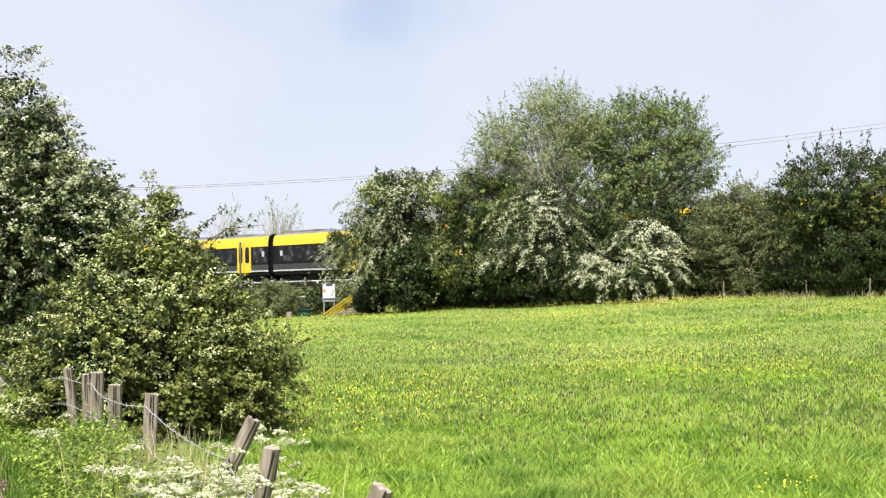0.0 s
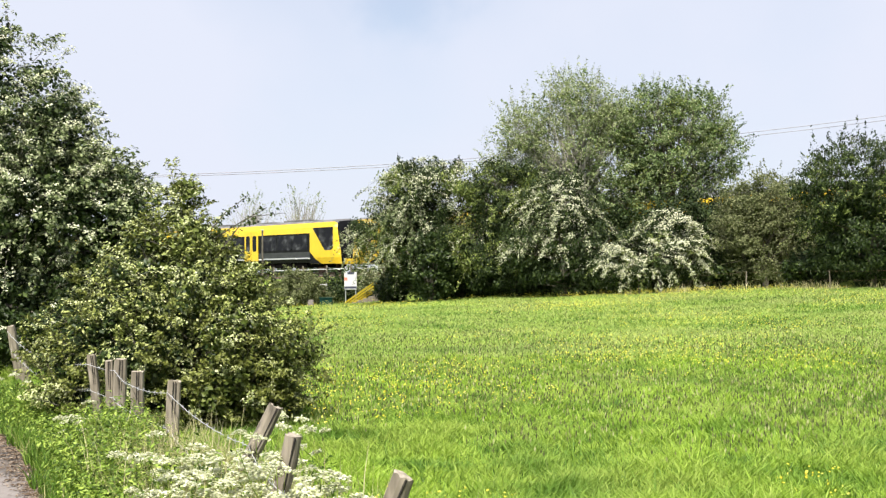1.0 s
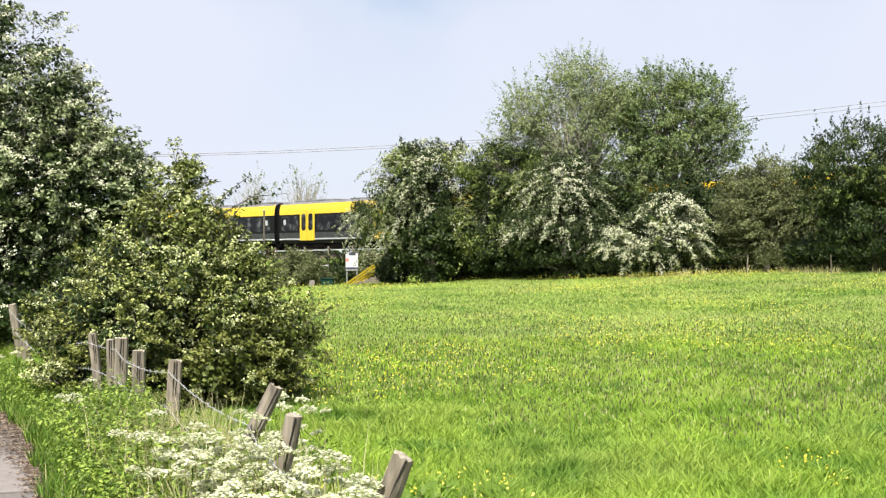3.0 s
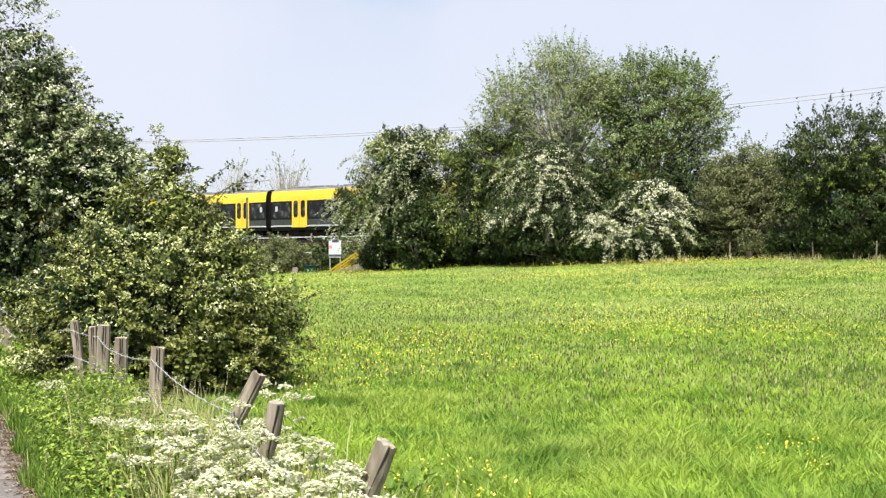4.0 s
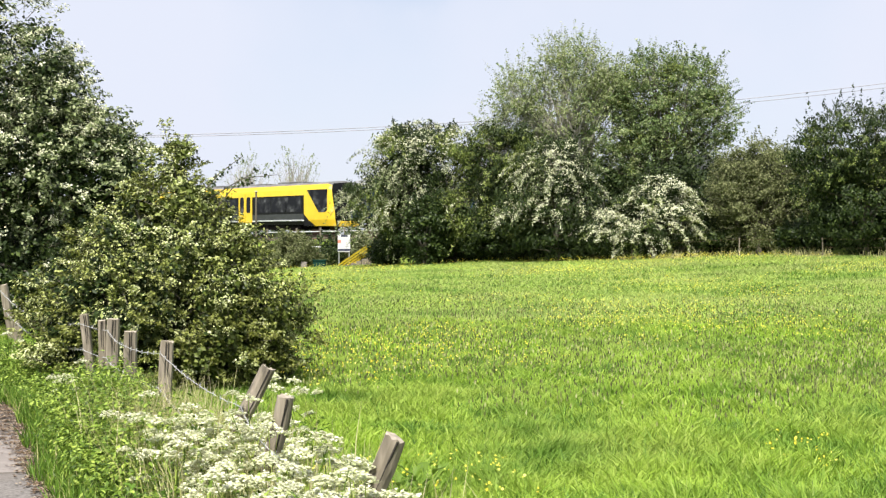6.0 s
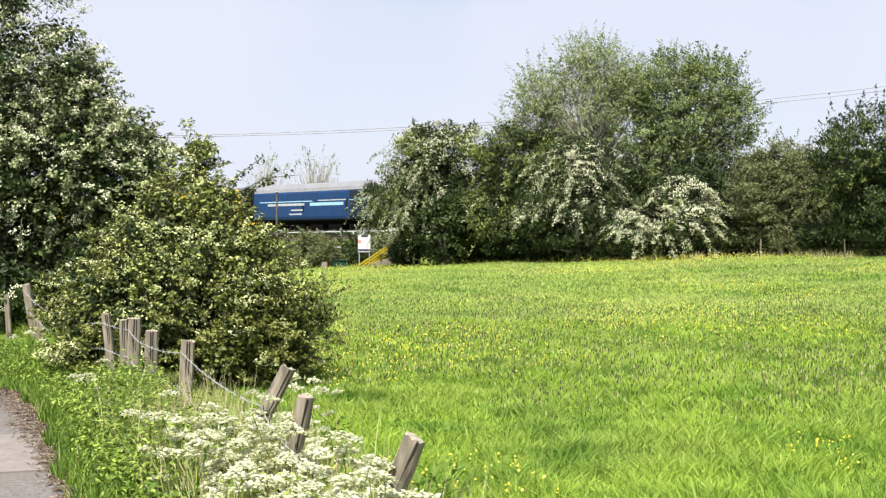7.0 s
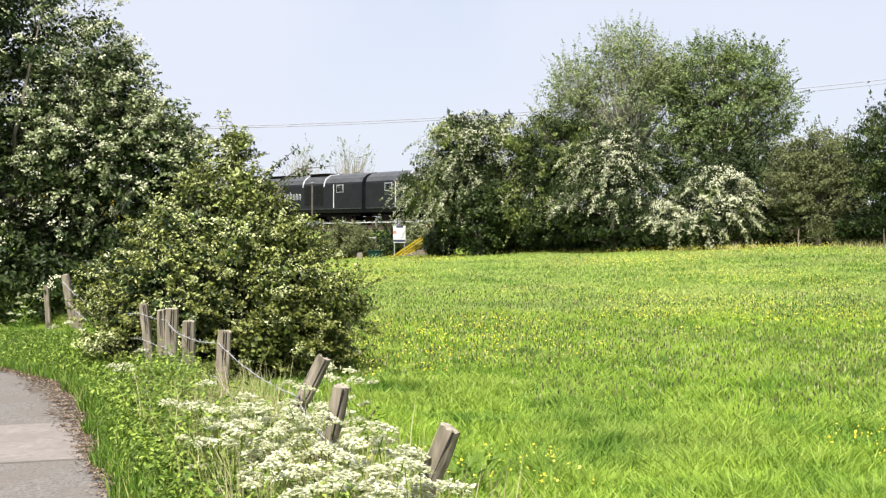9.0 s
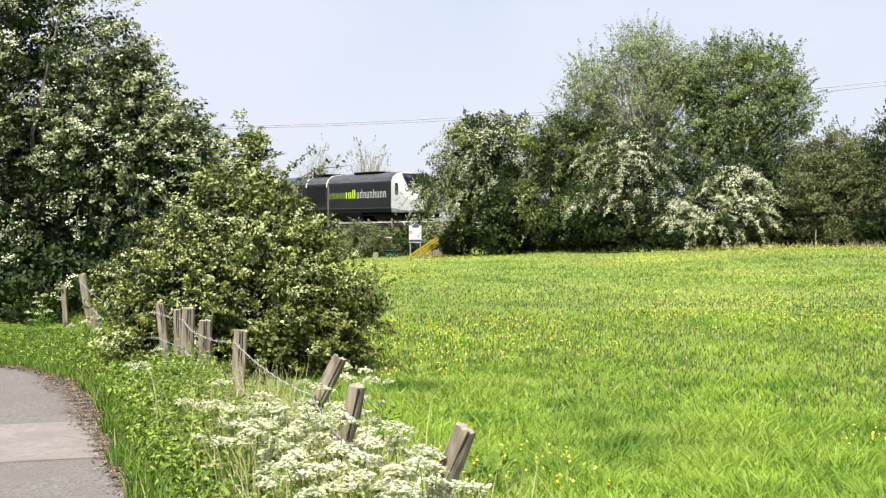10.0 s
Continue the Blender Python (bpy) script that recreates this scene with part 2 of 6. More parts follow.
M_LIME_DIM = grained("dull_lime_hatch", (0.08, 0.12, 0.012), (0.12, 0.17, 0.018), 5, 0.5, 0.0)
M_YSTEEL = grained("yellow_painted_steel", (0.36, 0.27, 0.015), (0.56, 0.43, 0.03), 8, 0.5, 0.1)
M_SIGN = grained("white_sign_face", (0.50, 0.50, 0.53), (0.60, 0.60, 0.62), 6, 0.4, 0.0)
M_SIGN_RED = grained("faded_red_print", (0.55, 0.16, 0.12), (0.65, 0.22, 0.16), 9, 0.5, 0.0)
M_SIGN_DARK = grained("dark_blue_print", (0.03, 0.035, 0.06), (0.05, 0.055, 0.09), 9, 0.5, 0.0)
M_STEEL = grained("galvanised_steel", (0.28, 0.29, 0.29), (0.45, 0.46, 0.46), 12, 0.5, 0.1, metal=0.4)
M_GREENBOX = grained("green_cabinet_paint", (0.006, 0.030, 0.024), (0.012, 0.046, 0.036), 6, 0.85, 0.0, spec=0.1)
M_RUST = grained("rusty_brown_iron", (0.10, 0.055, 0.035), (0.20, 0.12, 0.08), 10, 0.8, 0.3)
M_CABLE = grained("overhead_cable", (0.22, 0.21, 0.24), (0.30, 0.29, 0.32), 10, 0.6, 0.0)


def make_glass():
    m, nt, b = mat("dark_train_glass", 0.08, spec=0.2)
    b.inputs["Base Color"].default_value = (0.012, 0.014, 0.016, 1)
    coord = nt.nodes.new("ShaderNodeTexCoord")
    n = nt.nodes.new("ShaderNodeTexNoise")
    n.inputs["Scale"].default_value, n.inputs["Detail"].default_value = 1.5, 2
    nt.links.new(coord.outputs["Object"], n.inputs["Vector"])
    # Paler patches painted in for reflections and bright views through the windows.
    r = ramp_node(nt, [(0.45, (0.003, 0.0035, 0.004)), (0.58, (0.02, 0.021, 0.022)), (0.70, (0.09, 0.093, 0.098))])
    nt.links.new(n.outputs[0], r.inputs[0])
    nt.links.new(r.outputs[0], b.inputs["Base Color"])
    return m


M_GLASS = make_glass()


# ---- mesh helpers ----
def part(name, bm, material, parent=None, label=""):
    me = bpy.data.meshes.new(name)
    bm.to_mesh(me)
    bm.free()
    for m in (material if isinstance(material, (list, tuple)) else [material]):
        me.materials.append(m)
    ob = new(name, me)
    ob.parent = parent
    return tagged(ob, label)


def raw_mesh(name, verts, faces, material, parent=None, label=""):
    """One mesh from numpy arrays; every face has the same number of corners."""
    verts, faces = np.asarray(verts, dtype=np.float32), np.asarray(faces, dtype=np.int32)
    me = bpy.data.meshes.new(name)
    k = faces.shape[1]
    me.vertices.add(len(verts))
    me.vertices.foreach_set("co", verts.ravel())
    me.loops.add(faces.size)
    me.loops.foreach_set("vertex_index", faces.ravel())
    me.polygons.add(len(faces))
    me.polygons.foreach_set("loop_start", np.arange(0, faces.size, k, dtype=np.int32))
    me.update(calc_edges=True)
    me.materials.append(material)
    ob = new(name, me)
    ob.parent = parent
    return tagged(ob, label)


def box(bm, x0, x1, y0, y1, z0, z1, bevel=0.0, index=0, m=None):
    vs = [bm.verts.new((x, y, z)) for x in (x0, x1) for y in (y0, y1) for z in (z0, z1)]
    fs = [bm.faces.new([vs[i] for i in f]) for f in ((0, 1, 3, 2), (4, 6, 7, 5), (0, 4, 5, 1), (2, 3, 7, 6), (0, 2, 6, 4), (1, 5, 7, 3))]
    if bevel:
        es = list({e for f in fs for e in f.edges})
        fs = bmesh.ops.bevel(bm, geom=es, offset=bevel, segments=1, affect="EDGES")["faces"] + [f for f in fs if f.is_valid]
        vs = list({v for f in fs for v in f.verts})
    for f in fs:
        f.material_index = index
    if m is not None:
        bmesh.ops.transform(bm, matrix=m, verts=vs)
    return bm


def tube(bm, pts, radii, sides=6, cap=True):
    """A tapered tube along points."""
    rings, pts = [], [Vector(p) for p in pts]
    for i, p in enumerate(pts):
        d = (pts[min(i + 1, len(pts) - 1)] - pts[max(i - 1, 0)]).normalized()
        a = d.orthogonal().normalized()
        if abs(d.z) < 0.9:
            a = d.cross(Vector((0, 0, 1))).normalized()
        else:
            a = d.cross(Vector((0, 1, 0))).normalized()
        b = d.cross(a)
        r = radii[i] if isinstance(radii, (list, tuple)) else radii
        rings.append([bm.verts.new(p + a * (r * math.cos(2 * math.pi * k / sides)) + b * (r * math.sin(2 * math.pi * k / sides))) for k in range(sides)])
    for q0, q1 in zip(rings, rings[1:]):
        for k in range(sides):
            bm.faces.new((q0[k], q0[(k + 1) % sides], q1[(k + 1) % sides], q1[k]))
    if cap:
        bm.faces.new(rings[0][::-1])
        bm.faces.new(rings[-1])
    return bm


def empty(name, m=None, label="", category="", group="", kind=""):
    ob = new(name)
    if m is not None:
        ob.matrix_basis = m
    return tagged(ob, label, category, group, kind)


# ---- plan: the railway runs slantwise behind the meadow ----
TRACK_AT, TRACK_TURN, RAIL_Z = (-8.55, 86.65), 46.0, 2.05
TRACK_U = (math.cos(radians(TRACK_TURN)), -math.sin(radians(TRACK_TURN)))
TRACK_N = (math.sin(radians(TRACK_TURN)), math.cos(radians(TRACK_TURN)))


def on_track(s, q=0.0, z=0.0):
    return (TRACK_AT[0] + s * TRACK_U[0] + q * TRACK_N[0], TRACK_AT[1] + s * TRACK_U[1] + q * TRACK_N[1], z)


def ground_z(x, y):
    x, y = np.asarray(x, float), np.asarray(y, float)
    k = np.clip((y - 12.0) / 45.0, 0, 1)
    k = k * k * (3 - 2 * k)
    base = k * np.clip(0.38 + 0.045 * x, -0.4, 1.4)
    base = base + 0.05 * np.sin(x * 0.35 + 1.0) * np.sin(y * 0.22) * np.clip((y - 16) / 10, 0, 1)
    q = (x - TRACK_AT[0]) * TRACK_N[0] + (y - TRACK_AT[1]) * TRACK_N[1]
    bank = 1.72 - np.clip(np.abs(q) - 3.4, 0, None) / 1.35
    return np.maximum(base, bank)


PATH_EDGE = [(1.1, -30), (0.9, -6), (0.55, 0), (-0.3, 2.6), (-1.3, 5.0), (-2.46, 7.54), (-3.0, 8.73), (-3.62, 10.38), (-4.40, 12.1), (-5.25, 13.45), (-6.3, 14.4), (-7.7, 15.0), (-12, 16.2), (-30, 18)]
PATH_WIDTH = 2.7


def path_sides():
    """Dense points of the path's two edges."""
    right = []
    for (ax, ay), (bx, by) in zip(PATH_EDGE, PATH_EDGE[1:]):
        n = max(2, int(math.hypot(bx - ax, by - ay) / 0.25))
        right += [(ax + (bx - ax) * i / n, ay + (by - ay) * i / n) for i in range(n)]
    right = np.array(right)
    for _ in range(6):
        right[1:-1] = (right[:-2] + 2 * right[1:-1] + right[2:]) / 4
    d = np.gradient(right, axis=0)
    d /= np.linalg.norm(d, axis=1)[:, None]
    left = right + np.c_[-d[:, 1], d[:, 0]] * PATH_WIDTH
    return right, left


PATH_RIGHT, PATH_LEFT = path_sides()
PATH_MID = (PATH_RIGHT + PATH_LEFT) / 2


def off_path(x, y, margin=0.0):
    """Distance outside the path's edge (negative on it)."""
    x, y = np.asarray(x, float), np.asarray(y, float)
    out = np.full(x.shape, 1e9)
    for px, py in PATH_MID[::2]:
        out = np.minimum(out, np.hypot(x - px, y - py))
    return out - PATH_WIDTH / 2 - margin


def make_ground():
    def axis(lo, hi, step, far):
        a = list(np.arange(lo, hi + 0.01, step))
        r = [3, 8, 20, 50, 120, 300, 700, 1600, far]
        return np.array([lo - v for v in r[::-1]] + a + [hi + v for v in r])
    xs, ys = axis(-60, 70, 1.0, 2400), axis(-20, 150, 1.0, 2400)
    gx, gy = np.meshgrid(xs, ys, indexing="ij")
    gz = ground_z(gx, gy)
    flat = np.clip(1 - (np.maximum(np.abs(gx) - 70, np.abs(gy - 65) - 90) / 200), 0, 1)
    gz = gz * flat
    v = np.stack([gx, gy, gz], -1).reshape(-1, 3)
    i = np.arange(len(xs) * len(ys)).reshape(len(xs), len(ys))
    f = np.stack([i[:-1, :-1], i[1:, :-1], i[1:, 1:], i[:-1, 1:]], -1).reshape(-1, 4)
    tagged(raw_mesh("ground", v, f, M_SOIL), "green grassy earth of the meadow and verge", "ground", kind="structure")


def make_path():
    """The footpath: worn asphalt with one lighter concrete slab across it."""
    p = empty("path", label="worn grey asphalt footpath with a concrete slab", category="path", kind="structure")
    rng = np.random.default_rng(5)
    ys = PATH_RIGHT[:, 1]
    a, b = int(np.argmin(abs(ys - 8.72))), int(np.argmin(abs(ys - 10.30)))
    for nm, i0, i1, m, lift in (("asphalt", 0, a, M_ASPHALT, 0.030), ("concrete_slab", a, b, M_CONCRETE, 0.036), ("asphalt", b, len(ys) - 1, M_ASPHALT, 0.030)):
        bm = bmesh.new()
        rows = []
        for i in range(i0, i1 + 1):
            e = PATH_RIGHT[i] + (rng.normal(0, 0.03, 2) if nm == "asphalt" else 0)
            pts = [PATH_LEFT[i] * (1 - k) + e * k for k in (0, 0.25, 0.5, 0.75, 1)]
            if i == i0:
                pts = [q + (PATH_MID[i + 1] - PATH_MID[i]) * 0.05 for q in pts]
            rows.append([bm.verts.new((q[0], q[1], float(ground_z(q[0], q[1])) + lift)) for q in pts])
        for r0, r1 in zip(rows, rows[1:]):
            for k in range(4):
                bm.faces.new((r0[k], r0[k + 1], r1[k + 1], r1[k]))
        ex = bmesh.ops.extrude_face_region(bm, geom=bm.faces[:])
        bmesh.ops.translate(bm, verts=[g for g in ex["geom"] if isinstance(g, bmesh.types.BMVert)], vec=(0, 0, -0.08))
        bmesh.ops.recalc_face_normals(bm, faces=bm.faces[:])
        part(nm, bm, m, p)


make_ground()
make_path()


# ---- leaves, crowns, trees ----
def rand_dirs(rng, n):
    v = rng.normal(size=(n, 3))
    return v / np.linalg.norm(v, axis=1)[:, None]


def leaf_cards(rng, pos, outward, size, aspect=0.62, spread=0.8, droop=0.0):
    """Small folded diamond leaves at pos, facing roughly outward."""
    n = len(pos)
    nrm = outward + rng.normal(0, spread, (n, 3)) + np.array([0, 0, 0.35])
    nrm /= np.linalg.norm(nrm, axis=1)[:, None] + 1e-9
    t = np.cross(nrm, rand_dirs(rng, n))
    t /= np.linalg.norm(t, axis=1)[:, None] + 1e-9
    t[:, 2] -= droop
    b = np.cross(nrm, t)
    s = (size * rng.uniform(0.6, 1.35, n))[:, None]
    v = np.stack([pos - t * s * 0.5, pos + b * s * aspect * 0.5 + nrm * s * 0.12, pos + t * s * 0.5, pos - b * s * aspect * 0.5 + nrm * s * 0.12], 1).reshape(-1, 3)
    i = np.arange(n)[:, None] * 4
    f = np.concatenate([i + [0, 1, 2], i + [0, 2, 3]], 1).reshape(-1, 3)
    return v, f


def clump_centres(rng, lobes, n, inner=0.5):
    w = np.array([(l[3] * l[4] + l[3] * l[5] + l[4] * l[5]) for l in lobes])
    pick = rng.choice(len(lobes), n, p=w / w.sum())
    L = np.array(lobes)[pick]
    d = rand_dirs(rng, n)
    r = rng.uniform(inner ** 2, 1.0, n) ** 0.5 * (1 + 0.10 * np.sin(d[:, 0] * 5 + L[:, 0]) * np.sin(d[:, 2] * 6 + L[:, 1]) + rng.normal(0, 0.05, n))
    c = L[:, :3] + d * L[:, 3:6] * r[:, None]
    return c, d


def make_tree(name, label, category, at, lobes, leaf_mat, seed, clumps=120, per=160, leaf=0.1, clump_r=0.5, blossom=0.0, blossom_size=0.06,
              sprigs=0, sprig_len=0.6, aspect=0.62, droop=0.0, trunk_r=0.12, bark=None, inner=0.5, limbs=14, blossom_low=None, group="", spread=0.8, extra_mat=None, lean=(0, 0), mix=1.0, flower=None):
    """A tapered trunk with limbs and a crown of many small leaves in uneven clumps; lobes are relative to the foot."""
    rng = np.random.default_rng(seed)
    z0 = float(ground_z(*at))
    lift = 0.2 if 40 < at[1] < 70 else 0.0
    lobes = [(l[0], l[1], l[2] + lift, *l[3:]) for l in lobes]
    tree = empty(name, pose(at[0], at[1], z0), label, category, group)
    c, d = clump_centres(rng, lobes, clumps, inner)
    low = c[:, 2] < 0.12
    c[low, 2] = rng.uniform(0.12, 0.4, low.sum())
    # trunk and limbs
    bm = bmesh.new()
    mid = np.mean([l[:3] for l in lobes], axis=0)
    top = Vector((mid[0] + lean[0], mid[1] + lean[1], mid[2]))
    tube(bm, [(0, 0, -0.2), (0.03, 0.02, top.z * 0.25), (top.x * 0.4, top.y * 0.4, top.z * 0.6), top], [trunk_r * 1.4, trunk_r, trunk_r * 0.8, trunk_r * 0.4], 8)
    part("trunk", bm, bark or M_BARK, tree)
    bm = bmesh.new()
    for k in rng.choice(clumps, min(limbs, clumps), replace=False):
        e = Vector(c[k])
        s = Vector((top.x * 0.3, top.y * 0.3, max(0.15, min(top.z * rng.uniform(0.15, 0.7), e.z * 0.7))))
        m1 = s.lerp(e, 0.45) + Vector(rng.normal(0, 0.06, 3)) * (e - s).length + Vector((0, 0, 0.08 * (e - s).length))
        tube(bm, [s, m1, e], [trunk_r * 0.45, trunk_r * 0.28, trunk_r * 0.06], 5)
    tagged(part("branchwork", bm, bark or M_BARK, tree), kind="stuff")
    # crown
    weight = rng.uniform(0.5, 1.5, clumps)
    cnt = np.maximum(1, (per * weight / weight.mean()).astype(int))
    idx = np.repeat(np.arange(clumps), cnt)
    off = rand_dirs(rng, len(idx)) * (rng.uniform(0, 1, len(idx)) ** 0.5)[:, None] * clump_r * np.array([1, 1, 0.7])
    off *= rng.uniform(0.6, 1.3, clumps)[idx][:, None]
    pos = c[idx] + off
    out = off / (np.linalg.norm(off, axis=1)[:, None] + 1e-6) * 0.6 + d[idx] * 0.6
    if sprigs:
        far = np.argsort(-(d[:, 2] * 0.7 + rng.uniform(0, 1, clumps)))[: max(1, sprigs)]
        for k in far:
            axis = d[k] * 0.7 + np.array([0, 0, 0.5]) + rng.normal(0, 0.3, 3)
            axis /= np.linalg.norm(axis)
            m = int(24 * rng.uniform(0.6, 1.4))
            u = rng.uniform(0, 1, m)
            ln = sprig_len * rng.uniform(0.5, 1.3)
            sp = c[k] + axis * (clump_r * 0.6 + u * ln)[:, None] + rng.normal(0, 0.5, (m, 3)) * leaf * (1.2 - u)[:, None]
            pos, out = np.concatenate([pos, sp]), np.concatenate([out, np.tile(axis, (m, 1))])
    keep = pos[:, 2] > 0.03
    pos, out = pos[keep], out[keep]
    if extra_mat:
        second = (np.sin(pos[:, 0] * 1.3 * mix + seed) + np.sin(pos[:, 2] * 1.7 * mix + seed * 2) + rng.normal(0, 0.5 * mix, len(pos))) > 0.6
        v, f = leaf_cards(rng, pos[second], out[second], leaf, aspect, spread, droop)
        raw_mesh("crown", v, f, extra_mat, tree)
        pos, out = pos[~second], out[~second]
    v, f = leaf_cards(rng, pos, out, leaf, aspect, spread, droop)
    raw_mesh("crown", v, f, leaf_mat, tree)
    if blossom:
        nb = int(clumps * blossom)
        score = d[:, 1] * -0.8 + d[:, 2] * 0.4 + c[:, 2] / c[:, 2].max() * 1.3 + rng.normal(0, 0.5, clumps)
        ks = np.argsort(-score)[:nb]
        bi = np.repeat(ks, 14)
        bc = c[bi] + rand_dirs(rng, len(bi)) * clump_r * rng.uniform(0.5, 1.05, len(bi))[:, None] * np.array([1, 1, 0.75]) * 1.0
        m = 9
        bp = np.repeat(bc, m, 0) + rng.normal(0, blossom_size * 0.9, (len(bc) * m, 3)) * np.array([1.6, 1.2, 0.6])
        bo = np.repeat(d[bi], m, 0) + np.array([0, -0.3, 0.5])
        bp = bp[bp[:, 2] > 0.05] if (bp[:, 2] > 0.05).all() else np.where(bp[:, 2:3] > 0.05, bp, bp * [1, 1, 0] + [0, 0, 0.06])
        v, f = leaf_cards(rng, bp, bo, blossom_size, aspect=0.9, spread=0.6)
        raw_mesh("blossom", v, f, flower or M_BLOSSOM, tree, "white may blossom in small clusters")
    return tree


def add_sprays(tree, lobes, seed, count, length, droop, per, leaf, leaf_mat, bloom=0.0, bloom_size=0.05, bloom_mat=None, twig=0.0, thick=0.10, aspect=0.5, reach=0.9, up=0.2, low=0.0):
    """Leafy twigs that arch out of a crown; a share of them carries blossom along the upper side."""
    rng = np.random.default_rng(seed)
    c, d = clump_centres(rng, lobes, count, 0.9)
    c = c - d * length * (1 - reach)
    # No sprays below low, so the shade-coloured inner leaves show there.
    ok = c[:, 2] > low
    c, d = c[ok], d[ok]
    count = len(c)
    ln = length * rng.uniform(0.55, 1.3, count)
    way = d + rng.normal(0, 0.35, (count, 3)) + np.array([0, 0, up])
    way /= np.linalg.norm(way, axis=1)[:, None]

    def along(k, u):
        p = c[k] + way[k] * (ln[k] * u)[:, None]
        p[:, 2] -= droop * ln[k] * u ** 2
        return p

    k = np.repeat(np.arange(count), per)
    u = rng.uniform(0, 1, len(k)) ** 0.8
    slim = (thick * (1.15 - 0.8 * u) * length)[:, None]
    off = rng.normal(0, 1, (len(k), 3)) * slim * np.array([1, 1, 0.55])
    pos = along(k, u) + off
    in_bloom = rng.uniform(0, 1, count) < bloom
    white = in_bloom[k] & (off[:, 2] > -0.3 * slim[:, 0]) & (rng.uniform(0, 1, len(k)) < 0.8)
    above = pos[:, 2] > 0.15
    k, off, white, pos = k[above], off[above], white[above], pos[above]
    face = d[k] * 0.5 + np.array([0, -0.1, 0.6])
    v, f = leaf_cards(rng, pos[~white], face[~white], leaf, aspect, 0.7)
    raw_mesh("spray_leaves", v, f, leaf_mat, tree, "lighter leaves on arching outer sprays")
    if bloom and white.any():
        w = np.repeat(pos[white], 3, 0)
        w = w + rng.normal(0, bloom_size * 0.7, w.shape)
        v, f = leaf_cards(rng, w, np.repeat(face[white], 3, 0), bloom_size, 0.9, 0.6)
        raw_mesh("blossom", v, f, bloom_mat or M_BLOSSOM, tree, "white may blossom along the sprays")
    if twig:
        n = 4
        rings = []
        kk = np.arange(count)
        for i in range(n):
            t = np.full(count, -0.5 + 1.5 * i / (n - 1))
            p = along(kk, t) if i else c - way * (ln * 0.5)[:, None]
            r = twig * (1 - 0.75 * i / (n - 1))
            rings.append(np.stack([p + r * np.array([math.cos(a), 0.7 * math.sin(a), math.sin(a) * 0.7]) for a in (0, 2.1, 4.2)], 1))
        v = np.stack(rings, 1).reshape(-1, 3)
        base = (kk * n * 3)[:, None]
        f = np.concatenate([base + np.array(q) for i in range(n - 1) for j in range(3) for q in
                            ((i * 3 + j, i * 3 + (j + 1) % 3, i * 3 + 3 + (j + 1) % 3), (i * 3 + j, i * 3 + 3 + (j + 1) % 3, i * 3 + 3 + j))])
        tagged(raw_mesh("branchwork", v, f, M_BARK_PALE if leaf_mat is M_LEAF_PALE else M_BARK, tree), kind="stuff")


def add_shoots(bush, lines, seed):
    """Long thin shoots with small dark leaves that stand out from a bush."""
    rng = np.random.default_rng(seed)
    for a, b, c in lines:
        bm = bmesh.new()
        tube(bm, [a, b, c], [0.008, 0.006, 0.003], 5)
        shoot = part("shoot", bm, M_BARK, bush, "long arching shoot")
        u = rng.uniform(0.3, 1.0, 46)[:, None]
        a, b, c = (np.array(q) for q in (a, b, c))
        p = a * (1 - u) ** 2 + b * 2 * u * (1 - u) + c * u ** 2 + rng.normal(0, 0.022, (46, 3))
        v, f = leaf_cards(rng, p, np.tile([0, -0.3, 0.6], (46, 1)), 0.045, spread=0.9)
        tagged(raw_mesh("leaf_spray", v, f, M_LEAF_DARK, shoot), kind="stuff")


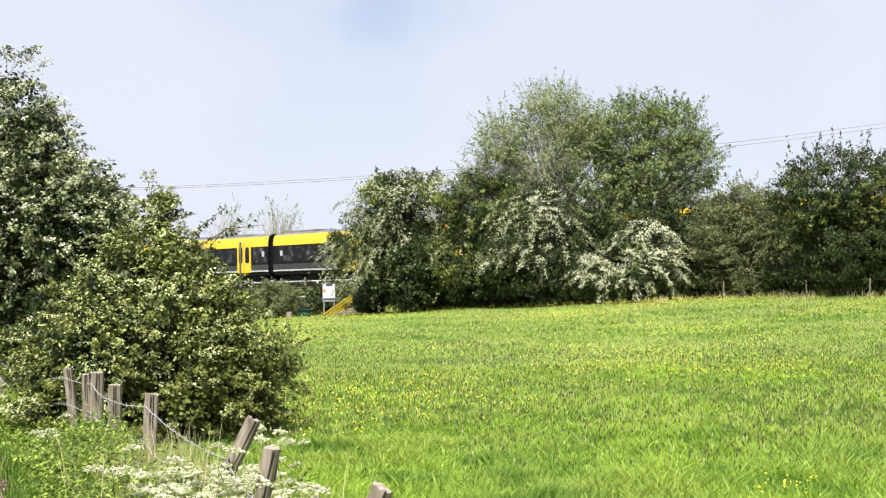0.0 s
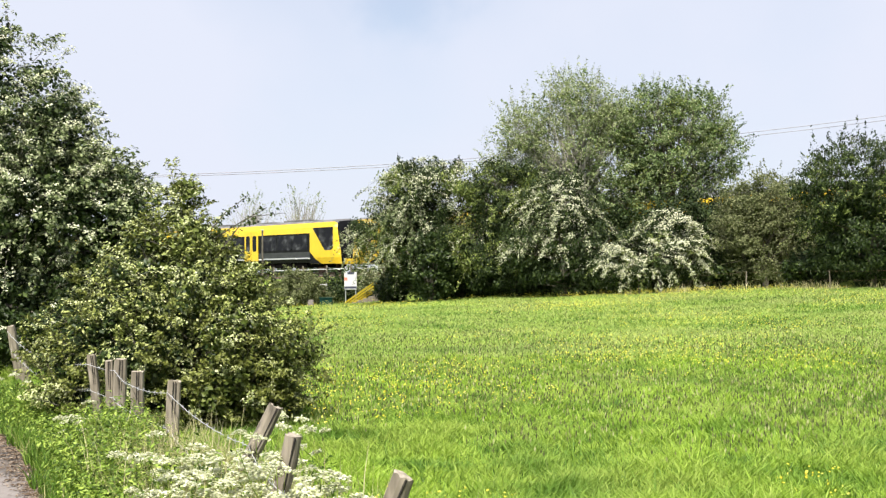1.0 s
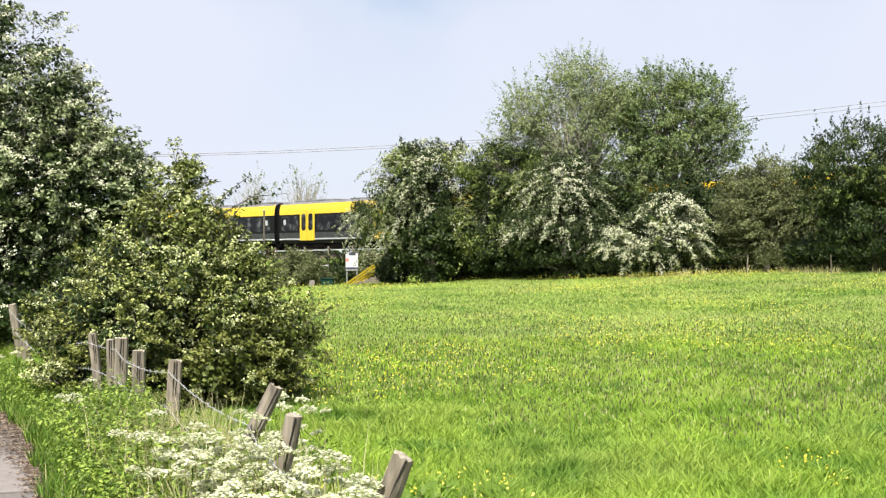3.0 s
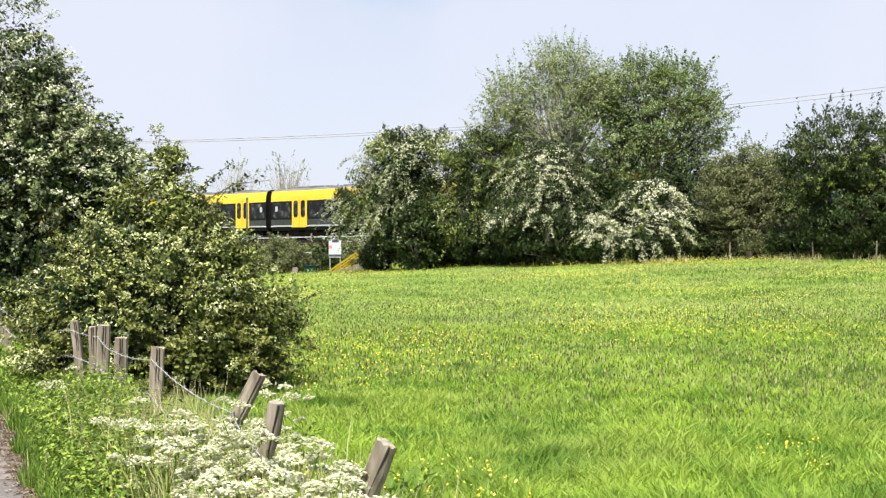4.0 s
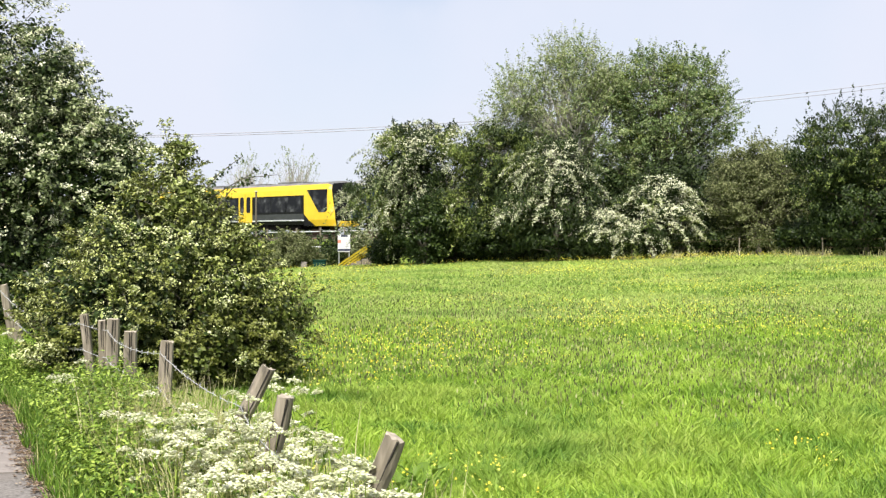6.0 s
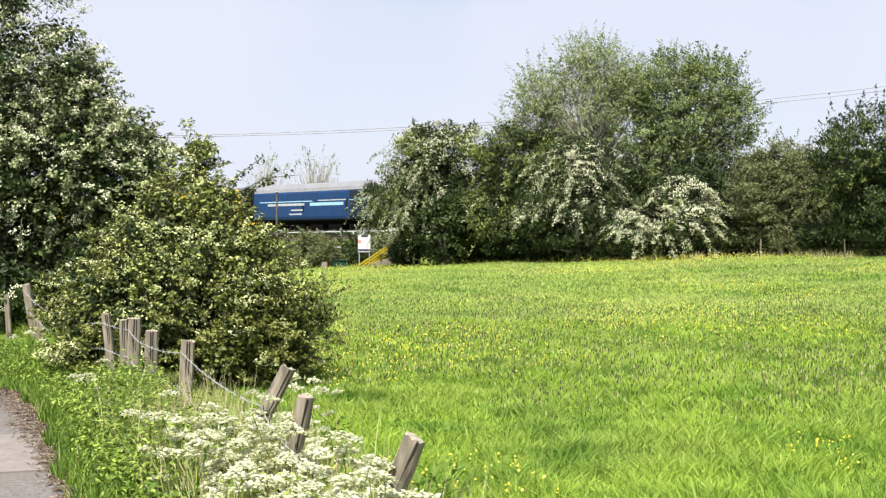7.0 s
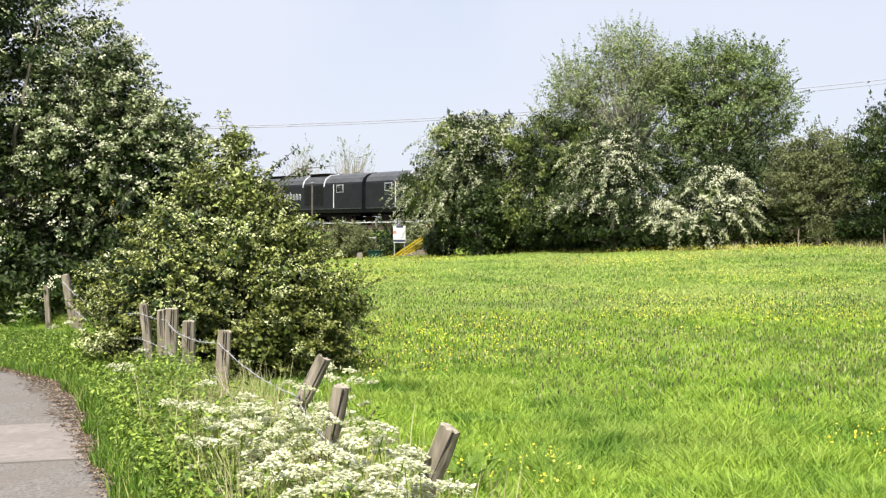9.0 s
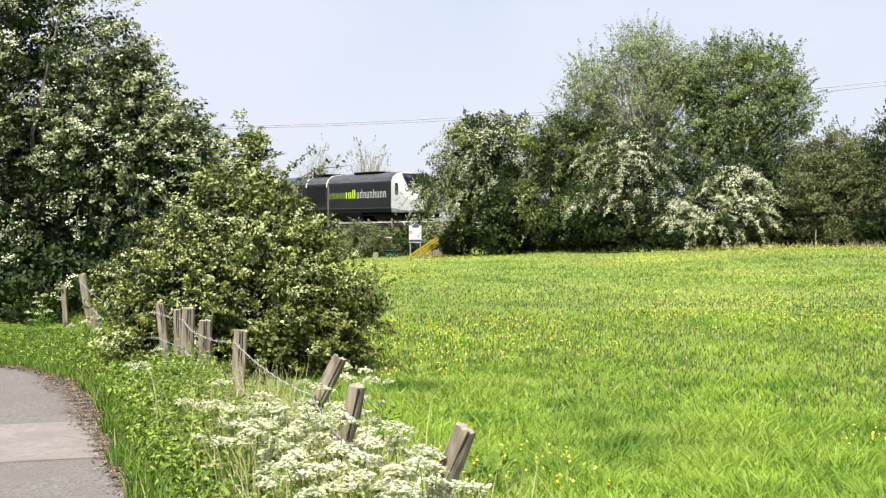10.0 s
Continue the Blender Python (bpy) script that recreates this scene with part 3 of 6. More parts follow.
def plant_trees():
    # beside the path
    lobes = [(-0.05, 0, 0.35, 1.45, 1.35, 0.42), (0, 0, 0.66, 1.52, 1.4, 0.62), (0.03, 0, 1.0, 1.36, 1.3, 0.68), (0.05, 0, 1.55, 0.98, 1.0, 0.58), (0.08, 0, 2.05, 0.48, 0.55, 0.5), (0.08, 0, 2.5, 0.19, 0.24, 0.42), (1.36, -0.15, 0.85, 0.36, 0.6, 0.36)]
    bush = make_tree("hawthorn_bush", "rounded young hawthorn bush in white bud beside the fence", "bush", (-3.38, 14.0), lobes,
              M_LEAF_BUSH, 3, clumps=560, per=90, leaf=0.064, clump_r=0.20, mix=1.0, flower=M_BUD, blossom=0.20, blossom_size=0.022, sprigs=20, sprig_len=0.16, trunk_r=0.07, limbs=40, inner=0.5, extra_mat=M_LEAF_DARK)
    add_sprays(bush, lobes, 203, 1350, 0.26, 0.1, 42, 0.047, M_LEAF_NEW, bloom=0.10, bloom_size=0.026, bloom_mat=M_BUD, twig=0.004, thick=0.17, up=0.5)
    add_shoots(bush, [((0.35, -0.2, 2.1), (0.65, -0.2, 2.45), (0.92, -0.2, 2.65)), ((0.4, -0.1, 2.1), (0.9, -0.1, 2.40), (1.30, -0.1, 2.44)), ((0.5, -0.2, 1.9), (0.85, -0.2, 2.35), (1.12, -0.2, 2.50))], 8)
    lobes = [(0, 0, 1.5, 3.3, 2.6, 1.6), (-0.2, -0.9, 0.75, 3.6, 2.0, 0.8), (-1.2, -2.1, 0.7, 3.2, 1.2, 0.75), (-3.6, -0.6, 1.0, 2.4, 1.8, 1.1), (0, 0, 2.8, 3.2, 2.6, 2.2), (-0.1, 0, 4.7, 2.27, 2.4, 2.1), (-0.9, 0, 6.2, 1.45, 1.6, 1.4), (1.6, -0.3, 2.9, 1.7, 1.6, 1.4), (2.7, -0.2, 2.8, 0.9, 1.2, 0.9), (1.6, 0, 4.3, 0.7, 1.2, 0.7), (2.4, -0.3, 3.5, 0.8, 0.9, 0.45), (-2.8, 0, 2.4, 2.4, 2.2, 2.4), (-2.4, -0.6, 4.8, 2.0, 2.0, 2.2)]
    tree = make_tree("hawthorn_tree", "tall dark hawthorn tree flecked with white blossom behind the fence", "tree", (-9.4, 23.0), lobes,
              M_LEAF_DARK, 4, clumps=1150, per=95, leaf=0.10, clump_r=0.40, mix=3.0, blossom=0.12, blossom_size=0.033, sprigs=40, sprig_len=0.5, trunk_r=0.16, limbs=40, inner=0.35, extra_mat=M_LEAF_HEDGE)
    # Pale sprays high and right, darker leaves low: overhang shade put into colour.
    add_sprays(tree, [l for l in lobes if l[0] > -2.5], 204, 1500, 0.60, 0.25, 48, 0.085, M_LEAF_SAGE, bloom=0.36, bloom_size=0.036, twig=0.007, thick=0.15, reach=0.75, low=3.0)
    add_sprays(tree, [l for l in lobes if l[0] > 1.0], 205, 420, 0.60, 0.25, 48, 0.085, M_LEAF_SAGE, bloom=0.32, bloom_size=0.036, twig=0.007, thick=0.15, reach=0.75, low=1.2)
    add_sprays(tree, [l for l in lobes if l[0] < 0.5 and l[2] < 3.0], 206, 260, 0.50, 0.3, 40, 0.085, M_LEAF_HEDGE, bloom=0.35, bloom_size=0.038, twig=0.007, thick=0.15, reach=0.75, low=0.2)
    # the hedge along the railway
    # Lighter sprays sit outside and higher; crown shade is in the leaf colours.
    lobes = [(0.4, 0, 2.4, 2.9, 2.8, 2.6), (0.5, 0, 5.75, 2.8, 2.4, 2.3), (-1.9, 0, 3.5, 2.2, 2.0, 1.6), (-1.0, 0, 5.6, 2.1, 2.0, 1.8), (-3.2, -0.2, 3.7, 1.0, 0.9, 0.5)]
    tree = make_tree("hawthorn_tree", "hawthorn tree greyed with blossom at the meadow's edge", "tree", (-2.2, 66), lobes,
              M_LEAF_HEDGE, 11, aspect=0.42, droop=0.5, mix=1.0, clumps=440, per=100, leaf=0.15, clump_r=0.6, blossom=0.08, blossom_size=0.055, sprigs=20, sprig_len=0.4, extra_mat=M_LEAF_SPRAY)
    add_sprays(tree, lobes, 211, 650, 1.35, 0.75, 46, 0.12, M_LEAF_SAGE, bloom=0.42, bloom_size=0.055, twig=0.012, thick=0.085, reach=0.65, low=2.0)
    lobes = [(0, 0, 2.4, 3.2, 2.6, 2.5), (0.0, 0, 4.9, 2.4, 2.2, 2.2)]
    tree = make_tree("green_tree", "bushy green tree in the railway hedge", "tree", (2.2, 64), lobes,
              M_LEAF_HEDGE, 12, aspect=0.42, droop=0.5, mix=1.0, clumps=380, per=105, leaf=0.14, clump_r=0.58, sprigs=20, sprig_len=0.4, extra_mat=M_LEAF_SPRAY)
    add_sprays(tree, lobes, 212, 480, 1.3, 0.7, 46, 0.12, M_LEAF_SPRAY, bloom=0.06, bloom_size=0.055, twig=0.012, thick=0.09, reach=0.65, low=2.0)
    lobes = [(0.2, 0, 9.5, 2.2, 2.0, 1.9), (-2.9, 0, 8.0, 1.8, 2.0, 1.8), (-3.2, 0, 5.6, 2.1, 2.0, 2.2), (0, 0, 6.8, 3.2, 2.6, 3.2), (1.9, 0, 8.5, 1.8, 1.8, 1.7)]
    tree = make_tree("willow_tree", "tall pale thin-leaved tree above the hedge", "tree", (6.0, 66), lobes,
              M_LEAF_PALE, 13, mix=2.0, clumps=400, per=36, leaf=0.12, clump_r=0.6, sprigs=30, sprig_len=0.5, trunk_r=0.2, bark=M_BARK_PALE, limbs=120, inner=0.35, extra_mat=M_LEAF_FRESH)
    add_sprays(tree, lobes, 213, 900, 1.5, 0.0, 38, 0.105, M_LEAF_PALE, twig=0.011, thick=0.07, reach=0.4, up=0.75)
    lobes = [(0, 0, 6.8, 3.5, 3.0, 3.4), (-1.3, 0, 7.9, 2.2, 2.0, 1.9), (1.4, 0, 8.15, 1.9, 2.0, 1.75), (2.2, 0, 6.4, 1.8, 2.0, 2.2), (-3.0, 0, 5.5, 2.6, 2.4, 3.2), (-0.6, -0.5, 3.6, 4.0, 2.4, 2.4)]
    tree = make_tree("sallow_tree", "large leafy green tree with pale upper leaves", "tree", (11.2, 66), lobes,
              M_LEAF_FRESH, 14, mix=2.0, clumps=560, per=56, leaf=0.13, clump_r=0.50, sprigs=30, sprig_len=0.4, trunk_r=0.22, limbs=60, inner=0.45, extra_mat=M_LEAF_SPRAY)
    add_sprays(tree, lobes, 214, 950, 1.4, 0.05, 40, 0.115, M_LEAF_FRESH, bloom=0.42, bloom_size=0.075, bloom_mat=M_LEAF_PALE, twig=0.016, thick=0.085, reach=0.5, up=0.45)
    lobes = [(0, 0, 2.0, 2.9, 2.2, 2.1), (-0.1, 0, 4.4, 1.9, 1.6, 1.6)]
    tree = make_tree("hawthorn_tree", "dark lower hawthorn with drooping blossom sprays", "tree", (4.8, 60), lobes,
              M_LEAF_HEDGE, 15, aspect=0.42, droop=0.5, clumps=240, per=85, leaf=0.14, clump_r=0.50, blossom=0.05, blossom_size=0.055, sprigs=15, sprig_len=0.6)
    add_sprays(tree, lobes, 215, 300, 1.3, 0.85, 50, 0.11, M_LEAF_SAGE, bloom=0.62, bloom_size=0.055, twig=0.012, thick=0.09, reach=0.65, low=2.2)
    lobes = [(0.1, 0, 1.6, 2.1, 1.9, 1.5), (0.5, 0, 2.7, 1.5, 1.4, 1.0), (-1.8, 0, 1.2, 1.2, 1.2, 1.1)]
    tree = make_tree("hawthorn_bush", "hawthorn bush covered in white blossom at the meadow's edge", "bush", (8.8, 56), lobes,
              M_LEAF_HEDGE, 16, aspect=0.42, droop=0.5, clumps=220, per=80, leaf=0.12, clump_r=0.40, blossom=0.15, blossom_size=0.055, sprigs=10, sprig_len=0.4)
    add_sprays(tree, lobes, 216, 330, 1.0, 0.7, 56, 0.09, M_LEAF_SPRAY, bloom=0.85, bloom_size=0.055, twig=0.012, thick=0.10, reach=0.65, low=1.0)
    make_tree("green_tree", "dark green bush under the tall trees", "bush", (11.5, 60), [(0, 0, 2.2, 3.0, 2.2, 2.3)],
              M_LEAF_HEDGE, 17, clumps=200, per=110, leaf=0.15, clump_r=0.52, sprigs=20, sprig_len=0.6)
    brown = make_tree("brown_bush", "brownish budding bush in the hedge gap", "bush", (13.7, 56), [(0, 0, 1.9, 2.2, 1.7, 2.0), (0.2, 0, 3.7, 1.8, 1.4, 1.5), (-0.9, 0.3, 3.0, 1.4, 1.4, 1.6)],
              M_LEAF_BROWN, 18, clumps=360, per=110, leaf=0.10, clump_r=0.48, sprigs=60, sprig_len=0.5, bark=M_BARK, limbs=50, inner=0.4)
    add_sprays(brown, [(0, 0, 1.9, 2.2, 1.7, 2.0), (0.2, 0, 3.6, 1.7, 1.4, 1.4), (-0.9, 0.3, 3.0, 1.4, 1.4, 1.6)], 218, 420, 0.9, 0.1, 24, 0.075, M_LEAF_BROWN, twig=0.010, thick=0.09, reach=0.5, up=0.4)
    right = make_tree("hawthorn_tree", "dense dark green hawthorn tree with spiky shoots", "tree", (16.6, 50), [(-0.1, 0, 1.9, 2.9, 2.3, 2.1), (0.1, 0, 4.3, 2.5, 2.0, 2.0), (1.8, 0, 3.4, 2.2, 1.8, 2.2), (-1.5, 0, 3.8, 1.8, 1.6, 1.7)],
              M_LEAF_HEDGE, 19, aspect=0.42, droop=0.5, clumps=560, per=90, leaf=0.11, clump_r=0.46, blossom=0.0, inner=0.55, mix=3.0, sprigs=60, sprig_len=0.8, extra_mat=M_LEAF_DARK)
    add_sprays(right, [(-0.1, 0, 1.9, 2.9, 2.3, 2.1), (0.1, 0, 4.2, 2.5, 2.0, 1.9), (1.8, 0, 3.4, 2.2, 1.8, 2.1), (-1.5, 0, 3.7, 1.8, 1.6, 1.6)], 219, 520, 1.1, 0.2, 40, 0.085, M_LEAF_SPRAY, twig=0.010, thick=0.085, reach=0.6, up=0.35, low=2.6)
    make_tree("hawthorn_tree", "dark green hawthorn tree at the hedge's end", "tree", (21.5, 47), [(0, 0, 2.1, 2.9, 2.3, 2.1), (0.0, 0, 3.8, 2.2, 2.0, 1.8)],
              M_LEAF_HEDGE, 20, clumps=360, per=110, leaf=0.13, clump_r=0.55, blossom=0.0, blossom_size=0.07, sprigs=40, sprig_len=0.8)
    make_tree("low_bush", "low olive green bush beside the railway steps", "bush", (-10.3, 72.5), [(0, 0, 0.9, 1.8, 1.4, 1.1), (0.5, 0, 1.4, 1.2, 1.0, 0.9)],
              M_LEAF_BROWN, 21, clumps=160, per=110, leaf=0.10, clump_r=0.4, sprigs=15, sprig_len=0.3)
    for k, (x, y, h, w) in enumerate(((-11.8, 75.5, 1.9, 1.8), (-9.4, 76.0, 1.7, 1.6), (-7.6, 75.2, 1.9, 1.5), (-5.6, 74.2, 2.2, 1.7), (-13.5, 77.5, 1.9, 1.8), (-8.6, 74.0, 1.0, 1.2), (-7.5, 74.3, 1.7, 1.0), (-6.1, 73.4, 1.4, 0.9), (-8.7, 76.2, 1.5, 1.3), (-6.4, 75.4, 1.6, 1.2), (-10.6, 74.6, 1.5, 1.2))):
        make_tree("bramble_bush", "tangled brown-green brambles on the railway bank", "bush", (x, y), [(0, 0, h * 0.4, w, 1.0, h * 0.5)],
                  M_LEAF_BROWN if k % 2 else M_LEAF_HEDGE, 70 + k, clumps=60, per=46, leaf=0.13, clump_r=0.4, sprigs=18, sprig_len=0.6, limbs=26, inner=0.3, group="brambles on the bank", extra_mat=M_LEAF_DARK)
    # undergrowth that closes the hedge's foot; its near-black leaves paint the shade there
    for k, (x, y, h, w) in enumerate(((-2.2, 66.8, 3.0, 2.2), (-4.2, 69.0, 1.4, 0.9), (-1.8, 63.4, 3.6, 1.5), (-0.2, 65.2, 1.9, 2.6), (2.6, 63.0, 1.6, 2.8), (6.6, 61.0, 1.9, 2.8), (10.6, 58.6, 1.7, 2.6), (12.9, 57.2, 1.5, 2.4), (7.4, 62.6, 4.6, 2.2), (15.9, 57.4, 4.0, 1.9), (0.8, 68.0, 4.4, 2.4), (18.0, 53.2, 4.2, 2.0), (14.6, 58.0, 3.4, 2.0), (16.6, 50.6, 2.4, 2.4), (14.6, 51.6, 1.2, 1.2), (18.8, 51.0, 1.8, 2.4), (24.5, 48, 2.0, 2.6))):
        make_tree("undergrowth_bush", "leafy undergrowth, shade-dark in colour, at the foot of the hedge", "bush", (x, y), [(0, 0, h * 0.45, w, 1.3, h * 0.55)],
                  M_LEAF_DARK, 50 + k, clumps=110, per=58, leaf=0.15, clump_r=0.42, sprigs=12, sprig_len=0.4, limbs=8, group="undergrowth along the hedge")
    # beyond the railway
    for k in range(15):
        x, y, _ = on_track(-56 + k * 8.0, 7.5)
        g = float(ground_z(x, y))
        make_tree("undergrowth_bush", "dark scrub on the far side of the railway", "bush", (x, y), [(0, 0, (3.0 - g) * 0.5, 4.6, 1.6, (3.0 - g) * 0.5)],
                  M_LEAF_HEDGE, 90 + k, clumps=120, per=34, leaf=0.25, clump_r=0.55, sprigs=4, sprig_len=0.3, limbs=8, group="scrub beyond the railway")
    for x, y, s, h in ((-20.6, 116, 31, 11.0), (-15.7, 116, 32, 11.2)):
        make_tree("bare_tree", "thin sparse tree just coming into leaf beyond the railway", "tree", (x, y), [(0, 0, h * 0.62, 2.9, 2.0, h * 0.30), (0.3, 0, h * 0.78, 2.2, 1.6, h * 0.16)],
                  M_LEAF_PALE, s, clumps=190, per=5, leaf=0.11, clump_r=0.7, sprigs=25, sprig_len=0.7, trunk_r=0.12, bark=M_BARK_PALE, limbs=190, inner=0.2, aspect=0.8, group="sparse trees beyond the railway")


plant_trees()


# ---- the fence beside the path ----
POSTS = [  # x, y, top height, width, lean right, lean along, round
    (-0.265, 5.12, 0.865, 0.100, 24, -3, True), (-0.91, 6.38, 0.875, 0.092, 14, -4, True), (-1.21, 7.7, 0.885, 0.100, 27, 4, True),
    (-2.35, 9.76, 0.88, 0.10, 3, 0, False), (-2.93, 10.8, 0.88, 0.105, 1, 0, False), (-3.42, 12.0, 0.91, 0.112, 2, 0, False), (-3.555, 12.05, 0.895, 0.075, -1, 0, False),
    (-3.84, 12.4, 0.925, 0.085, -6, 0, False), (-7.50, 19.9, 0.95, 0.12, -10, 0, False), (-7.9, 20.1, 0.76, 0.085, -4, 0, False), (-7.12, 19.4, 0.52, 0.13, -8, 0, False),
]


def make_fence():
    fence = empty("fence", label="old fence of weathered grey posts and barbed wire", category="fence")
    rng = np.random.default_rng(9)
    tops = []
    for x, y, h, w, lr, la, rnd in POSTS:
        # x, y: where the top stands
        up = Vector((math.sin(radians(lr)), math.sin(radians(la)), math.cos(radians(lr)))).normalized()
        g = float(ground_z(x, y))
        top = Vector((x, y, h))
        foot = top - up * ((h - g + 0.25) / up.z)
        a = up.orthogonal().normalized() if abs(up.z) < 0.2 else up.cross(Vector((0, 1, 0))).normalized()
        b = up.cross(a)
        bm = bmesh.new()
        sides = 14 if rnd else 8
        ang = [2 * math.pi * k / sides for k in range(sides)] if rnd else [radians(q) for q in (-52, -38, 38, 52, 128, 142, 218, 232)]
        rad = [w * 0.5 * (1 + rng.normal(0, 0.035)) if rnd else w * 0.64 * (1 + rng.normal(0, 0.03)) for _ in ang]
        rings, n = [], 9
        for i in range(n + 1):
            u = i / n
            k = 1 - 0.06 * (u > 0.98)
            c = foot.lerp(top, u) + a * rng.normal(0, 0.002)
            rings.append([bm.verts.new(c + a * (math.cos(t) * r * k) + b * (math.sin(t) * r * k * (1 if rnd else 0.8)) + (up * rng.normal(0, 0.006) if i == n else Vector())) for t, r in zip(ang, rad)])
        for q0, q1 in zip(rings, rings[1:]):
            for k in range(sides):
                bm.faces.new((q0[k], q0[(k + 1) % sides], q1[(k + 1) % sides], q1[k]))
        cap = bm.faces.new(rings[-1])
        cap.material_index = 1
        bmesh.ops.recalc_face_normals(bm, faces=bm.faces[:])
        post = part("post", bm, [M_POST, M_POST_END], fence, "leaning weathered post" if lr > 10 else "")
        # a split down the face that looks at the path
        if y < 13:
            bm = bmesh.new()
            face = (Vector((0, 0, 0)) - Vector((x, y, 0))).normalized()
            out = (face - up * face.dot(up)).normalized()
            side = up.cross(out)
            for q in ([0.25] if rnd else [-0.3, 0.25]):
                base = out * (w * (0.475 if rnd else 0.50)) + side * (w * q * 0.35)
                ln = (0.55 if rnd else 0.3) * rng.uniform(0.8, 1.2)
                tube(bm, [top + base - up * 0.004, top + base - up * ln * 0.5 + side * rng.normal(0, 0.005), top + base - up * ln], [0.006, 0.0045, 0.0015] if rnd else [0.0045, 0.004, 0.0012], 5)
            part("split", bm, M_CRACK, post)
        tops.append((top, up, w))
    # two strands of barbed wire
    order = [0, 1, 2, 3, 4, 5, 7, 8]
    for drop in (0.10, 0.36):
        pts = []
        t0, u0, w0 = tops[0]
        start = t0 - u0 * (drop + 0.18) + Vector((-w0 * 0.55, 0, 0))
        pts.append(start + Vector((0.55, -1.4, -0.42)))
        for k in order:
            t, u, w = tops[k]
            dr = drop + (0.18 if k < 3 else 0.0) + rng.normal(0, 0.015)
            pts.append(t - u * dr + Vector((-w * 0.45, -w * 0.45, 0)))
        bm = bmesh.new()
        line = []
        for p, q in zip(pts, pts[1:]):
            n = max(4, int((q - p).length / 0.06))
            sag = 0.02 * (q - p).length
            line += [p.lerp(q, i / n) + Vector((0, 0, -4 * sag * (i / n) * (1 - i / n) + rng.normal(0, 0.002))) for i in range(n)]
        tube(bm, line, 0.0028, 5)
        for i in range(3, len(line) - 2, 3):
            p = line[i]
            for s in (-1, 1):
                tube(bm, [p + Vector((s * 0.004, 0, -0.016)), p + Vector((-s * 0.006, 0.006, 0.018))], 0.0016, 3)
        part("wire", bm, M_WIRE, fence, "sagging barbed wire")


make_fence()


# ---- the railway ----
def make_railway():
    bm = bmesh.new()
    prof = [(-3.3, -0.42), (-1.9, -0.18), (1.9, -0.18), (3.3, -0.42), (3.3, -0.8), (-3.3, -0.8)]
    ends = []
    for s in (-130, 130):
        ends.append([bm.verts.new(on_track(s, q, RAIL_Z + z)) for q, z in prof])
    for k in range(len(prof)):
        bm.faces.new((ends[0][k], ends[0][(k + 1) % 6], ends[1][(k + 1) % 6], ends[1][k]))
    bmesh.ops.recalc_face_normals(bm, faces=bm.faces[:])
    tagged(part("track_ballast", bm, M_BALLAST), "grey stone ballast under the railway track", "track bed", kind="structure")
    bm = bmesh.new()
    for q in (-0.75, 0.75):
        m = Matrix.Translation(on_track(0, q, RAIL_Z)) @ Matrix.Rotation(radians(-TRACK_TURN), 4, "Z")
        box(bm, -130, 130, -0.035, 0.035, -0.05, 0.0, m=m)
        box(bm, -130, 130, -0.012, 0.012, -0.13, -0.05, m=m)
        box(bm, -130, 130, -0.07, 0.07, -0.19, -0.13, m=m)
    tagged(part("railway_rails", bm, M_RAIL), "pair of rusty steel rails on ballast", "rail", kind="structure")


make_railway()


def shell(bm, prof, x0, x1, cap=True, shrink0=None, shrink1=None):
    """A body of constant section: prof is half a section (y, z, material of the strip to the next point), mirrored."""
    half = [(-y, z, k) for y, z, k in prof]
    other = [(y, z, k) for y, z, k in prof][::-1]
    mats = [k for _, _, k in prof[:-1]]
    mats = mats + mats[-1:] * 0 + [None] + mats[::-1]
    pts = [(y, z) for y, z, _ in half] + [(y, z) for y, z, _ in other]
    if prof[-1][0] == 0:
        pts = [(y, z) for y, z, _ in half] + [(y, z) for y, z, _ in other[1:]]
        mats = [k for _, _, k in prof[:-1]] + [k for _, _, k in prof[:-1]][::-1]
    rings = []
    for x, sh in ((x0, shrink0), (x1, shrink1)):
        rings.append([bm.verts.new((x, y * (sh or 1), z)) for y, z in pts])
    for k in range(len(pts) - 1):
        f = bm.faces.new((rings[0][k], rings[1][k], rings[1][k + 1], rings[0][k + 1]))
        f.material_index = mats[k]
    f = bm.faces.new((rings[0][0], rings[0][-1], rings[1][-1], rings[1][0]))
    f.material_index = mats[0]
    if cap:
        bm.faces.new(rings[0]).material_index = mats[0]
        bm.faces.new(rings[1][::-1]).material_index = mats[0]
    return bm


def plate(bm, pts, y, depth):
    """A flat plate in the side wall: pts are (x, z); it stands out from y by depth."""
    a = [bm.verts.new((x, y, z)) for x, z in pts]
    b = [bm.verts.new((x, y + depth, z)) for x, z in pts]
    bm.faces.new(a)
    bm.faces.new(b[::-1])
    n = len(pts)
    for k in range(n):
        bm.faces.new((a[k], a[(k + 1) % n], b[(k + 1) % n], b[k]))
    bmesh.ops.recalc_face_normals(bm, faces=bm.faces[:])
    return bm


def rounded(x0, x1, z0, z1, r):
    out = []
    for cx, cz, a0 in ((x1 - r, z1 - r, 0), (x0 + r, z1 - r, 90), (x0 + r, z0 + r, 180), (x1 - r, z0 + r, 270)):
        out += [(cx + r * math.cos(radians(a0 + a)), cz + r * math.sin(radians(a0 + a))) for a in (0, 30, 60, 90)]
    return out


